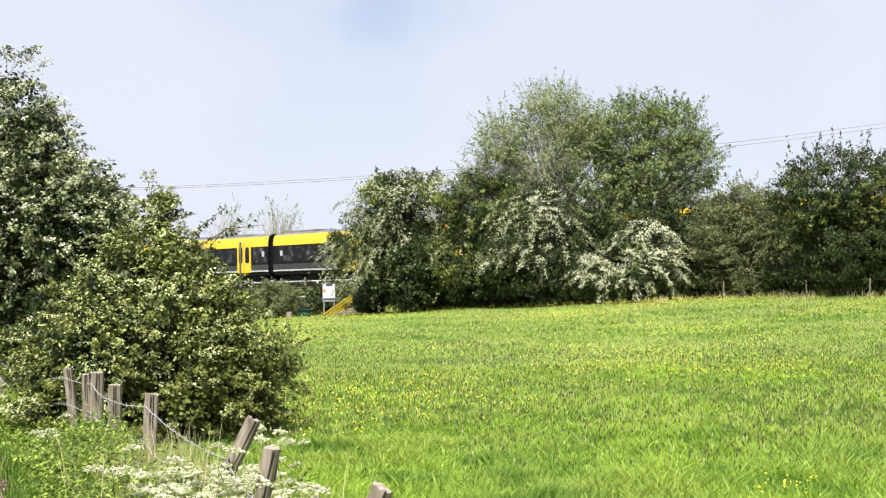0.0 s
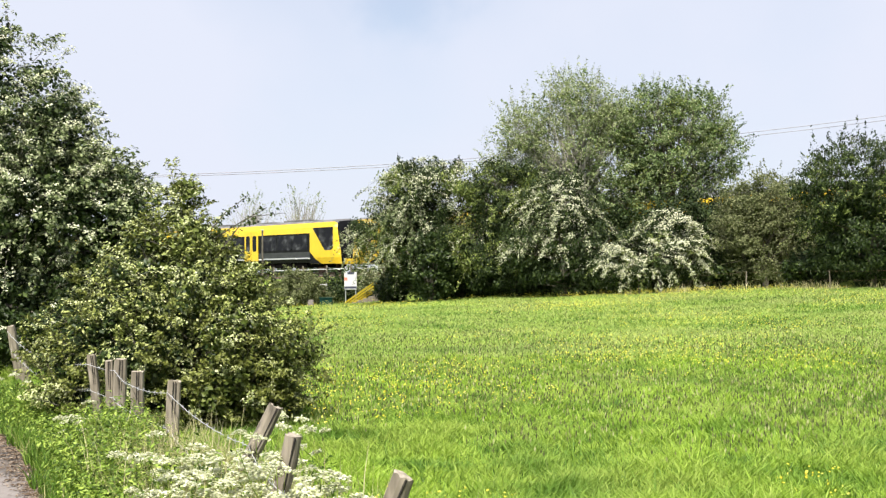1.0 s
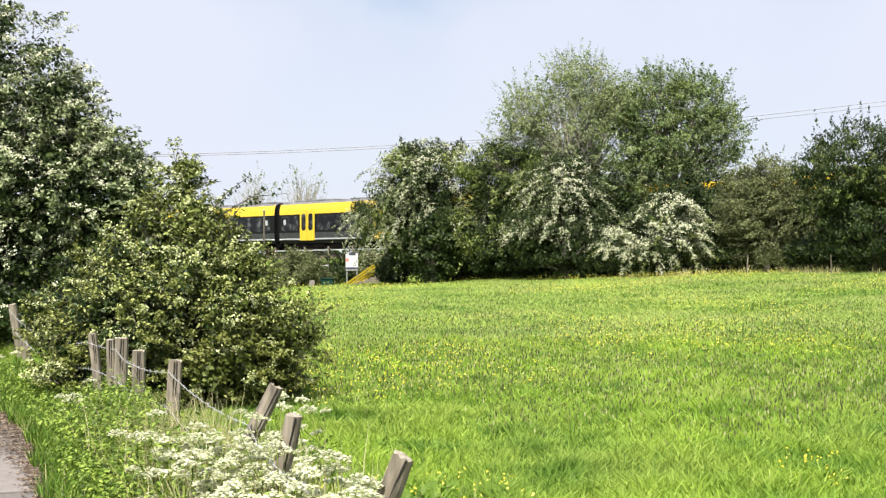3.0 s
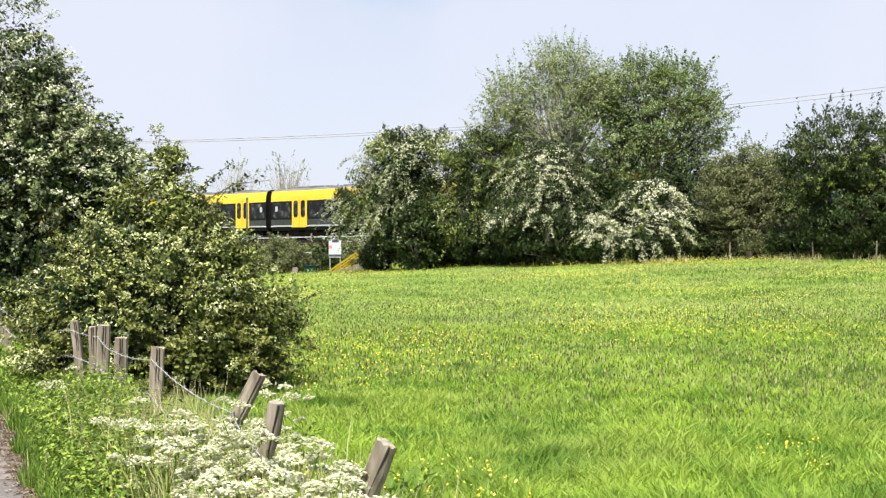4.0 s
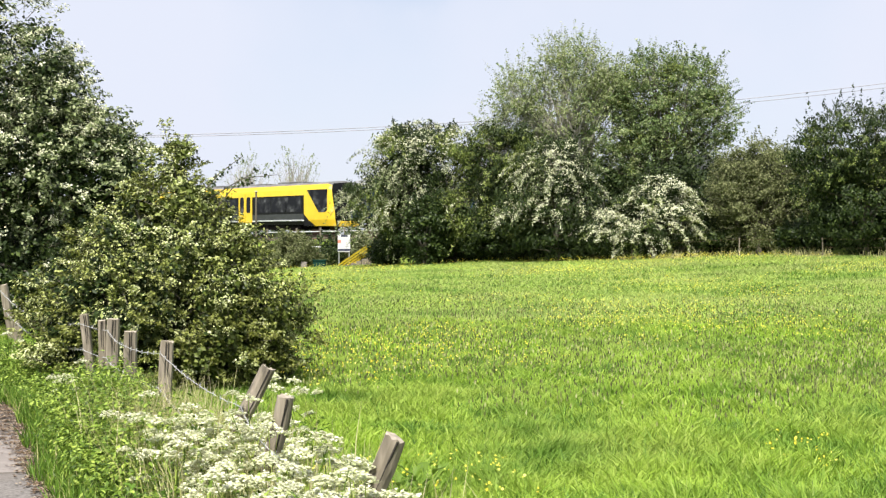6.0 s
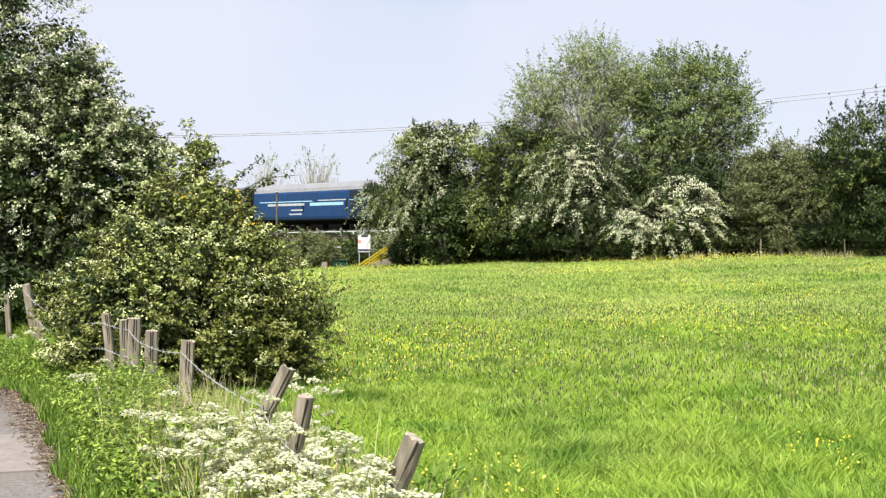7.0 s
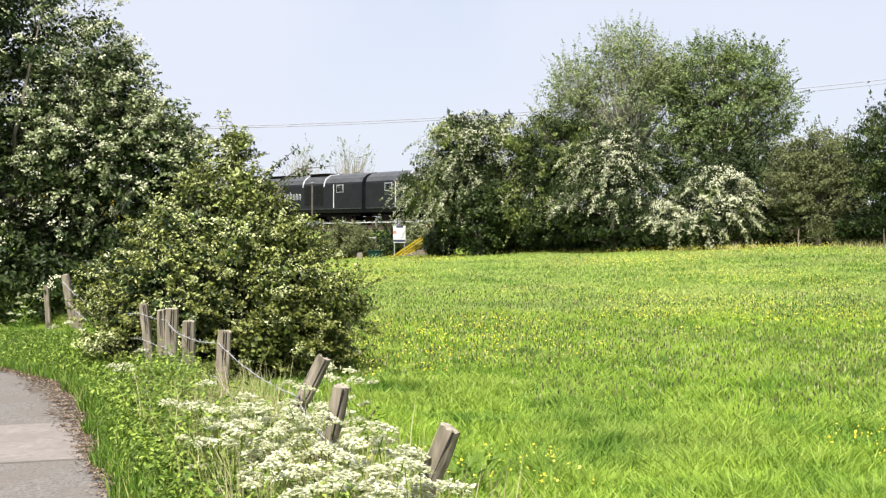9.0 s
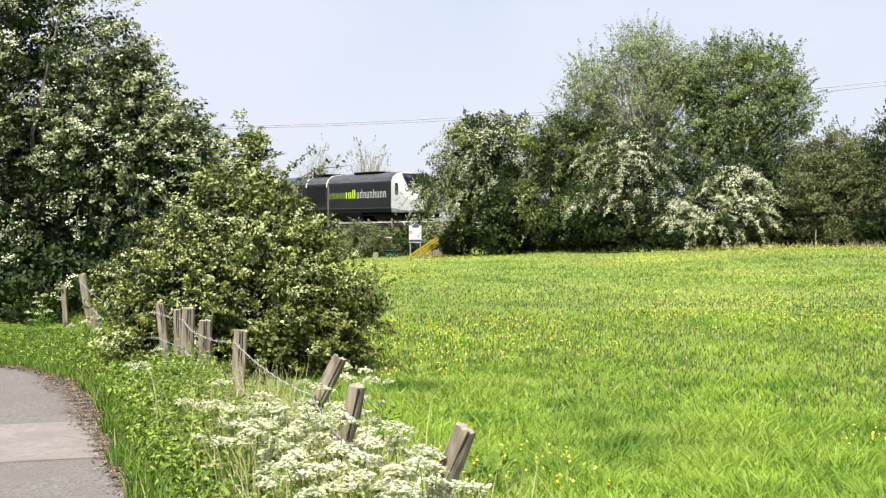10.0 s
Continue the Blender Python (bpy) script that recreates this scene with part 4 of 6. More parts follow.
def bogie(parent, x):
    bm = bmesh.new()
    box(bm, x - 1.6, x + 1.6, -1.12, -0.92, 0.42, 0.68, 0.03)
    box(bm, x - 1.6, x + 1.6, 0.92, 1.12, 0.42, 0.68, 0.03)
    box(bm, x - 0.3, x + 0.3, -0.92, 0.92, 0.4, 0.72)
    ob = part("bogie", bm, M_UNDER, parent, "dark dirty bogie")
    for dx in (-1.15, 1.15):
        for y in (-0.8, 0.8):
            bm = bmesh.new()
            bmesh.ops.create_cone(bm, cap_ends=True, segments=20, radius1=0.44, radius2=0.42, depth=0.13,
                                  matrix=Matrix.Translation((x + dx, y, 0.44)) @ Matrix.Rotation(radians(90), 4, "X"))
            part("wheel", bm, M_RUST, ob)


Y_PROFILE = [(1.34, 0.72, 0), (1.40, 0.98, 1), (1.405, 1.07, 2), (1.42, 1.50, 0), (1.42, 2.84, 3), (1.39, 3.25, 3), (1.29, 3.58, 4), (1.02, 3.74, 4), (0.0, 3.82, 4)]
CAB_PROFILE = [(1.30, 0.62, 3), (1.405, 1.07, 3), (1.42, 1.50, 3), (1.42, 2.84, 3), (1.39, 3.25, 3), (1.29, 3.58, 4), (1.02, 3.74, 4), (0.0, 3.82, 4)]
Y_MATS = [M_BLACK, M_SILVER, M_GREY, M_YELLOW, M_ROOF, M_GLASS]


def train_door(parent, x0, x1):
    for sgn in (-1, 1):
        bm = bmesh.new()
        plate(bm, rounded(x0, x1, 0.93, 3.14, 0.06), sgn * 1.40, sgn * 0.05)
        door = part("door", bm, M_YELLOW, parent, "yellow sliding double door")
        mid = (x0 + x1) / 2
        for a, b in ((x0 + 0.2, mid - 0.17), (mid + 0.17, x1 - 0.2)):
            bm = bmesh.new()
            plate(bm, rounded(a, b, 1.65, 2.86, 0.18), sgn * 1.44, sgn * 0.018)
            part("door_window", bm, M_GLASS, door)
        bm = bmesh.new()
        box(bm, mid - 0.012, mid + 0.012, sgn * 1.452 - 0.004, sgn * 1.452 + 0.004, 0.96, 3.1)
        part("seal", bm, M_BLACK, door)


def train_windows(parent, spans):
    for x0, x1 in spans:
        for sgn in (-1, 1):
            bm = bmesh.new()
            plate(bm, rounded(x0, x1, 1.66, 2.72, 0.10), sgn * 1.41, sgn * 0.018)
            part("window", bm, M_GLASS, parent)


def window_notices(parent, marks):
    for x in marks:
        for sgn in (-1, 1):
            bm = bmesh.new()
            plate(bm, rounded(x - 0.14, x + 0.14, 2.10, 2.48, 0.03), sgn * 1.43, sgn * 0.012)
            part("notice", bm, M_WHITE, parent, "small white window notice")


def sill_strips(parent, spans):
    for x0, x1 in spans:
        for sgn in (-1, 1):
            bm = bmesh.new()
            box(bm, x0, x1, min(sgn * 1.40, sgn * 1.43), max(sgn * 1.40, sgn * 1.43), 1.00, 1.09)
            part("sill_strip", bm, M_WHITE, parent, "white lower strip")


def roof_boxes(parent, spans):
    for x0, x1, h in spans:
        bm = bmesh.new()
        box(bm, x0, x1, -0.85, 0.85, 3.70, 3.80 + h, 0.04)
        part("roof_unit", bm, M_ROOF, parent)


def yellow_car(L, cab):
    car = empty("railcar", label="yellow and black electric train car with grey roof", category="train car", group="cars of the yellow trains")
    bm = bmesh.new()
    body_end = L - 3.5 if cab else L - 0.3
    shell(bm, Y_PROFILE, 0.3, body_end)
    bmesh.ops.recalc_face_normals(bm, faces=bm.faces[:])
    part("body", bm, Y_MATS, car)
    for a, b in ((-0.05, 0.3), (L - 0.3, L + 0.05))[: 1 if cab else 2]:
        bm = bmesh.new()
        box(bm, a, b, -1.2, 1.2, 0.9, 3.5)
        part("gangway", bm, M_BLACK, car, "black rubber gangway")
    bm = bmesh.new()
    box(bm, 1.0, body_end - 0.6, -1.25, 1.25, 0.38, 0.74)
    for x in np.arange(2.2, body_end - 2, 2.1):
        box(bm, float(x), float(x) + 1.3, -1.30, -1.22, 0.30, 0.70, 0.02)
    part("underframe", bm, M_UNDER, car)
    if cab:
        train_door(car, 8.2, 10.0)
        train_windows(car, ((0.9, 3.3), (3.4, 5.8), (5.9, 8.1), (10.7, 12.4), (12.5, 14.3), (14.4, 16.2)))
        sill_strips(car, ((0.7, 2.4), (2.6, 5.4), (5.6, 7.8), (10.4, 12.4), (12.6, 14.8), (15.0, 16.3)))
        window_notices(car, (1.3,))
        roof_boxes(car, ((1.2, 5.0, 0.10), (7.5, 11.0, 0.06), (12.5, 15.5, 0.09)))
        bm = bmesh.new()
        x0, x1, x2 = L - 3.5, L - 0.75, L
        shell(bm, CAB_PROFILE, x0, x1)
        # the sloping front
        rows = []
        for x, k, drop in ((x1, 1.0, 0.0), (x2 - 0.1, 0.86, 0.12)):
            rows.append([bm.verts.new((x - (0.55 * max(0.0, (z - 1.4) / 2.4) if k < 1 else 0), y * k, z - drop * (z / 3.8))) for y, z in [(-p[0], p[1]) for p in CAB_PROFILE] + [(p[0], p[1]) for p in CAB_PROFILE[-2::-1]]])
        strips = [p[2] for p in CAB_PROFILE[:-1]]
        for k, paint in enumerate(strips + strips[::-1]):
            bm.faces.new((rows[0][k], rows[1][k], rows[1][k + 1], rows[0][k + 1])).material_index = paint
        bm.faces.new(rows[1]).material_index = 0
        bmesh.ops.recalc_face_normals(bm, faces=bm.faces[:])
        cabin = part("cab", bm, Y_MATS, car, "yellow driving cab")
        for sgn in (-1, 1):
            bm = bmesh.new()
            plate(bm, [(L - 3.15, 3.2), (L - 0.78, 3.2), (L - 0.78, 1.7), (L - 1.05, 1.58), (L - 1.75, 1.58)], sgn * 1.41, sgn * 0.02)
            part("cab_window", bm, M_GLASS, cabin, "slanted dark cab side window")
            bm = bmesh.new()
            plate(bm, [(L - 3.5, 1.50), (L - 3.46, 0.62), (L - 2.1, 0.62), (L - 2.9, 1.0)], sgn * 1.41, sgn * 0.015)
            part("skirt", bm, M_BLACK, cabin)
        bm = bmesh.new()
        box(bm, L - 0.75, L - 0.05, -0.9, 0.9, 0.55, 0.95, 0.05)
        part("coupler_cover", bm, M_YELLOW, cabin)
        bogie(car, 3.0)
        bogie(car, L - 4.0)
    else:
        train_door(car, 2.9, 4.65)
        train_door(car, L - 4.2, L - 2.45)
        train_windows(car, ((0.6, 2.7), (4.9, 6.9), (7.0, 9.0), (9.1, 11.1), (L - 2.2, L - 0.5)))
        sill_strips(car, ((0.6, 2.6), (4.9, 7.4), (7.6, 11.0), (L - 2.2, L - 0.6)))
        window_notices(car, (1.0, L - 0.9))
        roof_boxes(car, ((1.5, 6.0, 0.09), (8.0, 12.5, 0.06)))
        bogie(car, 0.0)
    return car


COACH_PROFILE = [(1.33, 1.15, 0), (1.38, 1.35, 0), (1.38, 3.05, 0), (1.34, 3.18, 1), (1.22, 3.45, 1), (0.85, 3.72, 1), (0.0, 3.88, 1)]


def blue_coach(L):
    car = empty("railway_coach", label="dark blue barrier coach with pale grey roof", category="train car")
    bm = bmesh.new()
    shell(bm, COACH_PROFILE, 0.25, L - 0.25)
    bmesh.ops.recalc_face_normals(bm, faces=bm.faces[:])
    part("body", bm, [M_BLUE, M_COACH_ROOF], car)
    bm = bmesh.new()
    shell(bm, [(y + 0.004 * (y > 0), z + (0.004 if y < 1.3 else 0), 0) for y, z, _ in COACH_PROFILE[:4]] + [(1.225, 3.2, 0), (0.0, 3.2, 0)], 12.3, L - 0.24)
    bmesh.ops.recalc_face_normals(bm, faces=bm.faces[:])
    part("end_section", bm, M_COACH_DARK, car, "dark grey end section")
    for sgn in (-1, 1):
        y0 = sgn * 1.375
        for nm, x0, x1, z0, z1, m in (("pale_line", 1.1, 7.9, 2.43, 2.50, M_SKYBLUE), ("pale_line", 8.6, 11.9, 2.46, 2.53, M_WHITE), ("pale_line", 12.3, 18.0, 2.44, 2.50, M_SKYBLUE),
                                      ("print_bar", 2.2, 6.9, 2.16, 2.33, M_WHITE), ("print_bar", 5.2, 6.7, 1.78, 1.88, M_WHITE), ("print_bar", 5.0, 6.6, 1.48, 1.58, M_WHITE),
                                      ("print_bar", 7.6, 11.6, 2.12, 2.34, M_SKYBLUE), ("print_bar", 16.0, 16.9, 1.55, 1.72, M_WHITE), ("print_bar", 16.2, 16.8, 2.95, 3.04, M_WHITE)):
            bm = bmesh.new()
            box(bm, x0, x1, min(y0, y0 + sgn * 0.014), max(y0, y0 + sgn * 0.014), z0, z1)
            part(nm, bm, m, car)
        for x in (6.75, 11.95):
            bm = bmesh.new()
            box(bm, x - 0.10, x + 0.10, min(y0, y0 + sgn * 0.012), max(y0, y0 + sgn * 0.012), 1.7, 2.6)
            part("door_gap", bm, M_BLACK, car)
        bm = bmesh.new()
        plate(bm, rounded(17.4, 18.0, 2.45, 2.95, 0.2), y0, sgn * 0.016)
        part("round_mark", bm, M_WHITE, car, "round white mark")
        bm = bmesh.new()
        plate(bm, rounded(17.45, 17.9, 1.75, 2.2, 0.05), y0, sgn * 0.016)
        part("notice", bm, M_WHITE, car)
        bm = bmesh.new()
        box(bm, 0.3, L - 0.3, min(sgn * 1.30, sgn * 1.36), max(sgn * 1.30, sgn * 1.36), 1.02, 1.14)
        part("solebar", bm, M_UNDER, car)
    bm = bmesh.new()
    box(bm, 0.6, L - 0.6, -1.1, 1.1, 0.75, 1.1)
    for x in (5.2, 7.4, 9.6, 12.0):
        box(bm, x, x + 1.5, -1.2, 1.2, 0.38, 0.8, 0.03)
    part("underframe", bm, M_UNDER, car)
    for x0, x1 in ((0.0, 0.25), (L - 0.25, L)):
        bm = bmesh.new()
        box(bm, x0, x1, -0.55, 0.55, 1.1, 3.5, 0.03)
        part("gangway", bm, M_BLACK, car, "black end gangway")
        bm = bmesh.new()
        shell(bm, [(1.28, 1.2, 0), (1.30, 3.1, 0), (1.15, 3.4, 0), (0.8, 3.65, 0), (0.0, 3.8, 0)], (x0 + x1) / 2 - 0.02, (x0 + x1) / 2 + 0.13 if x0 == 0 else (x0 + x1) / 2 + 0.02)
        bmesh.ops.recalc_face_normals(bm, faces=bm.faces[:])
        part("end_panel", bm, M_BLACK, car)
    for x in (2.8, L - 2.8):
        bogie(car, x)
    return car


LOCO_PROFILE = [(1.26, 0.95, 0), (1.37, 1.25, 0), (1.37, 3.02, 0), (1.33, 3.16, 2), (1.18, 3.48, 2), (0.8, 3.74, 2), (0.0, 3.88, 2)]
# Roof grey raised above the body's; sun and sky sheen are in the colour.
M_LOCO_ROOF = grained("sunlit_grey_loco_roof", (0.035, 0.037, 0.042), (0.085, 0.088, 0.095), 3, 0.45, 0.05, dirt=(0.03, 0.03, 0.03), dirt_scale=1.1)


def power_car():
    """The nose is at x = 0."""
    L = 18.6
    car = empty("locomotive", label="dark grey diesel power car with a raked white nose", category="locomotive", group="grey power cars")
    bm = bmesh.new()
    shell(bm, LOCO_PROFILE, 2.9, L - 0.15)
    bmesh.ops.recalc_face_normals(bm, faces=bm.faces[:])
    part("body", bm, [M_LOCO, M_WHITE, M_LOCO_ROOF], car)
    # raked nose in sections: x, half width factor, top height, bottom
    bm = bmesh.new()
    rows = []
    for x, k, top, bot in ((0.0, 0.62, 1.75, 1.0), (0.18, 0.78, 1.95, 0.92), (0.9, 0.94, 2.25, 0.9), (1.25, 0.97, 2.42, 0.9), (1.9, 0.99, 3.2, 0.9), (2.45, 1.0, 3.72, 0.92), (2.9, 1.0, 3.88, 0.95)):
        ring = []
        for y, z, _ in LOCO_PROFILE:
            zz = bot + (z - 0.95) / (3.88 - 0.95) * (top - bot)
            ring.append((y * k, zz))
        pts = [(-y, z) for y, z in ring] + [(y, z) for y, z in ring[-2::-1]]
        rows.append([bm.verts.new((x, y, z)) for y, z in pts])
    for r0, r1 in zip(rows, rows[1:]):
        for k in range(len(r0) - 1):
            bm.faces.new((r0[k], r1[k], r1[k + 1], r0[k + 1]))
        bm.faces.new((r0[0], r0[-1], r1[-1], r1[0]))
    bm.faces.new(rows[0])
    bm.faces.new(rows[-1][::-1])
    bmesh.ops.recalc_face_normals(bm, faces=bm.faces[:])
    nose = part("nose", bm, M_WHITE, car, "raked white nose")
    bm = bmesh.new()
    vs = [bm.verts.new(p) for p in ((1.30, -0.95, 2.52), (1.30, 0.95, 2.52), (2.28, 0.85, 3.66), (2.28, -0.85, 3.66))]
    f = bm.faces.new(vs)
    ex = bmesh.ops.extrude_face_region(bm, geom=[f])
    bmesh.ops.translate(bm, verts=[g for g in ex["geom"] if isinstance(g, bmesh.types.BMVert)], vec=(-0.05, 0, 0.05))
    bmesh.ops.recalc_face_normals(bm, faces=bm.faces[:])
    part("windscreen", bm, M_GLASS, nose, "dark raked windscreen")
    bm = bmesh.new()
    box(bm, 0.10, 0.45, -1.16, 1.16, 1.22, 1.42, 0.03)
    part("lamp_cluster", bm, M_BLACK, nose, "dark headlamp band")
    bm = bmesh.new()
    box(bm, 0.4, 2.8, -1.10, 1.10, 0.5, 0.93, 0.05)
    part("bumper", bm, M_UNDER, nose, "black lower bumper")
    for sgn in (-1, 1):
        bm = bmesh.new()
        box(bm, 2.86, 2.90, min(sgn * 1.35, sgn * 1.385), max(sgn * 1.35, sgn * 1.385), 1.0, 3.1)
        part("door_seam", bm, M_BLACK, nose)
    for sgn in (-1, 1):
        y0 = sgn * 1.365
        lo, hi = (lambda d: (min(y0, y0 + sgn * d), max(y0, y0 + sgn * d)))(0.018)
        bm = bmesh.new()
        plate(bm, rounded(2.05, 2.4, 2.15, 3.0, 0.12), sgn * 1.36, sgn * 0.03)
        part("cab_door_window", bm, M_GLASS, nose)
        # the operator's mark on the side: a hatch, then thin upright strokes, lime and white
        strokes = [(0.25 + 0.18 * k, 0.10, 2.42, M_LIME_DIM) for k in range(12)]
        strokes += [(2.45, 0.13, 2.46, M_LIME), (2.78, 0.11, 2.46, M_LIME), (3.02, 0.11, 2.46, M_LIME), (3.28, 0.12, 2.62, M_LIME), (3.52, 0.12, 2.62, M_LIME)]
        for k in range(9):
            for j in (0, 1):
                strokes.append((3.86 + 0.405 * k + 0.20 * j, 0.055, 2.60 if (k, j) in ((1, 1), (5, 0)) else 2.44, M_WHITE))
        for off, thick, top, paint in strokes:
            x0 = 3.30 + off if sgn < 0 else 10.85 - off - thick
            part("mark_stroke", box(bmesh.new(), x0, x0 + thick, lo, hi, 1.99, top), paint, car)
        for k in range(9):
            x0 = 3.30 + 3.86 + 0.405 * k if sgn < 0 else 10.85 - 3.86 - 0.405 * k - 0.265
            z = 2.36 if k % 3 else 2.0
            part("mark_stroke", box(bmesh.new(), x0 + 0.08, x0 + 0.185, lo, hi, z, z + 0.07), M_WHITE, car)
        bm = bmesh.new()
        box(bm, 15.36, 16.19, lo, hi, 2.44, 3.0)
        frame_ob = part("window_frame", bm, M_SILVER, car)
        bm = bmesh.new()
        box(bm, 15.405, 16.145, lo - 0.012, hi + 0.012, 2.475, 2.965)
        part("pane", bm, M_GLASS, frame_ob)
        bm = bmesh.new()
        box(bm, 14.95, 15.02, lo, hi, 1.3, 3.05)
        part("handrail", bm, M_SILVER, car, "pale vertical handrail")
        for a, b in ((11.15, 12.38), (12.44, 13.62)):
            bm = bmesh.new()
            box(bm, a, b, lo, hi, 1.5, 3.0)
            for z in np.arange(1.6, 2.95, 0.14):
                box(bm, a + 0.05, b - 0.05, min(lo, hi) - 0.012, max(lo, hi) + 0.012, float(z), float(z) + 0.05)
            part("grille", bm, M_BLACK, car, "black louvred side grille")
        bm = bmesh.new()
        box(bm, 3.0, L - 0.2, lo, hi, 1.22, 1.27)
        part("pale_line", bm, M_GREY, car)
    for x in (10.95, 13.75):
        bm = bmesh.new()
        shell(bm, [(1.385, 2.9, 0), (1.36, 3.18, 0), (1.20, 3.50, 0), (0.82, 3.77, 0), (0.0, 3.91, 0)], x - 0.05, x + 0.05)
        bmesh.ops.recalc_face_normals(bm, faces=bm.faces[:])
        part("roof_rib", bm, M_SILVER, car)
    bm = bmesh.new()
    box(bm, 5.2, 8.2, -0.8, 0.8, 3.78, 3.95, 0.04)
    box(bm, 11.2, 13.5, -0.9, 0.9, 3.74, 3.94, 0.04)
    part("roof_unit", bm, M_UNDER, car)
    bm = bmesh.new()
    box(bm, 1.0, L - 0.6, -1.15, 1.15, 0.70, 1.0)
    box(bm, 6.6, 11.4, -1.3, 1.3, 0.32, 0.95, 0.05)
    part("underframe", bm, M_UNDER, car)
    bm = bmesh.new()
    box(bm, L - 0.15, L + 0.1, -0.6, 0.6, 1.1, 3.4, 0.03)
    part("gangway", bm, M_BLACK, car)
    bogie(car, 3.6)
    bogie(car, L - 3.3)
    return car


TRAIN_SPEED = 14.45


def rolling(c, t, back=False):
    """Where a vehicle whose reference end has the mark c is at t seconds."""
    x, y, z = on_track(c - 0.50 - TRAIN_SPEED * t, 0, RAIL_Z)
    return pose(x, y, z, 0, 0, -TRACK_TURN + (180 if back else 0))


def make_train():
    """The vehicles, each with its mark along the train and whether it runs reversed."""
    out = []
    end, mid = yellow_car(20.0, True), yellow_car(15.5, False)
    out += [(end, -3.95, False), (mid, -19.5, False)]
    out.append((copy_thing(mid, pose(0, 0, 0)), -35.05, False))
    out.append((copy_thing(end, pose(0, 0, 0)), -35.1, True))
    out.append((copy_thing(end, pose(0, 0, 0)), 37.15, True))
    out.append((copy_thing(mid, pose(0, 0, 0)), 37.2, False))
    out.append((copy_thing(mid, pose(0, 0, 0)), 52.75, False))
    out.append((copy_thing(end, pose(0, 0, 0)), 68.35, False))
    out.append((blue_coach(19.35), 89.9, False))
    loco = power_car()
    out.append((loco, 109.95, False))
    out.append((copy_thing(loco, pose(0, 0, 0)), 147.3, True))
    return out


TRAIN = make_train()


# ---- beside the railway: sign, railing, steps, post, cabinet ----
def facing(x, y):
    return pose(x, y, float(ground_z(x, y)))


def make_sign():
    x, y = -6.85, 72.0
    g = float(ground_z(x, y))
    s = empty("warning_sign", pose(x, y, g), "white notice board on two posts by the railway", "sign")
    bm = bmesh.new()
    box(bm, -0.37, 0.37, -0.02, 0.02, 0.96 - g, 1.98 - g, 0.015)
    board = part("board", bm, M_SIGN, s)
    for nm, x0, x1, z0, z1, m in (("print_bar", -0.18, 0.22, 1.86, 1.98, M_SIGN_DARK), ("print_bar", -0.36, -0.18, 1.5, 1.68, M_SIGN_RED), ("print_bar", -0.36, 0.36, 1.02, 1.15, M_SIGN_DARK), ("print_bar", -0.05, 0.33, 1.52, 1.58, M_SILVER)):
        bm = bmesh.new()
        box(bm, x0, x1, -0.028, -0.018, z0 - g, z1 - g)
        part(nm, bm, m, board)
    for dx in (-0.3, 0.3):
        bm = bmesh.new()
        tube(bm, [(dx, 0.05, -0.2), (dx, 0.05, 1.95 - g)], 0.035, 8)
        part("post", bm, M_STEEL, s)


def make_railing():
    r = empty("railing", pose(0, 0, 0), "pale metal railing along the foot of the track", "railing")
    pts = [(-12.6, 79.5), (-10.6, 79.0), (-9.0, 78.6), (-7.4, 78.2), (-5.2, 77.6)]
    for (ax, ay), (bx, by) in zip(pts, pts[1:]):
        bm = bmesh.new()
        tube(bm, [(ax, ay, 2.20 + 0.02 * ax + 0.2), (bx, by, 2.20 + 0.02 * bx + 0.2)], 0.04, 6)
        part("rail", bm, M_STEEL, r)
        bm = bmesh.new()
        tube(bm, [(ax, ay, 1.75 + 0.02 * ax + 0.2), (bx, by, 1.75 + 0.02 * bx + 0.2)], 0.035, 6)
        part("rail", bm, M_RUST, r)
    for ax, ay in pts:
        bm = bmesh.new()
        tube(bm, [(ax, ay, float(ground_z(ax, ay)) - 0.2), (ax, ay, 2.65 + 0.02 * ax)], 0.06, 6)
        part("post", bm, M_POST, r)


def make_gate():
    g = empty("small_gate", facing(-8.9, 73.5), "low pale gate frame beside the steps", "gate")
    z = float(ground_z(-8.9, 73.5))
    for x0, x1 in ((-0.55, -0.49), (0.43, 0.49)):
        bm = bmesh.new()
        box(bm, x0, x1, -0.03, 0.03, -0.1, 1.32 - z, 0.01)
        part("post", bm, M_STEEL, g)
    for zz in (1.28, 0.9):
        bm = bmesh.new()
        box(bm, -0.49, 0.43, -0.02, 0.02, zz - z - 0.05, zz - z, 0.008)
        part("bar", bm, M_SILVER if zz > 1 else M_RUST, g)


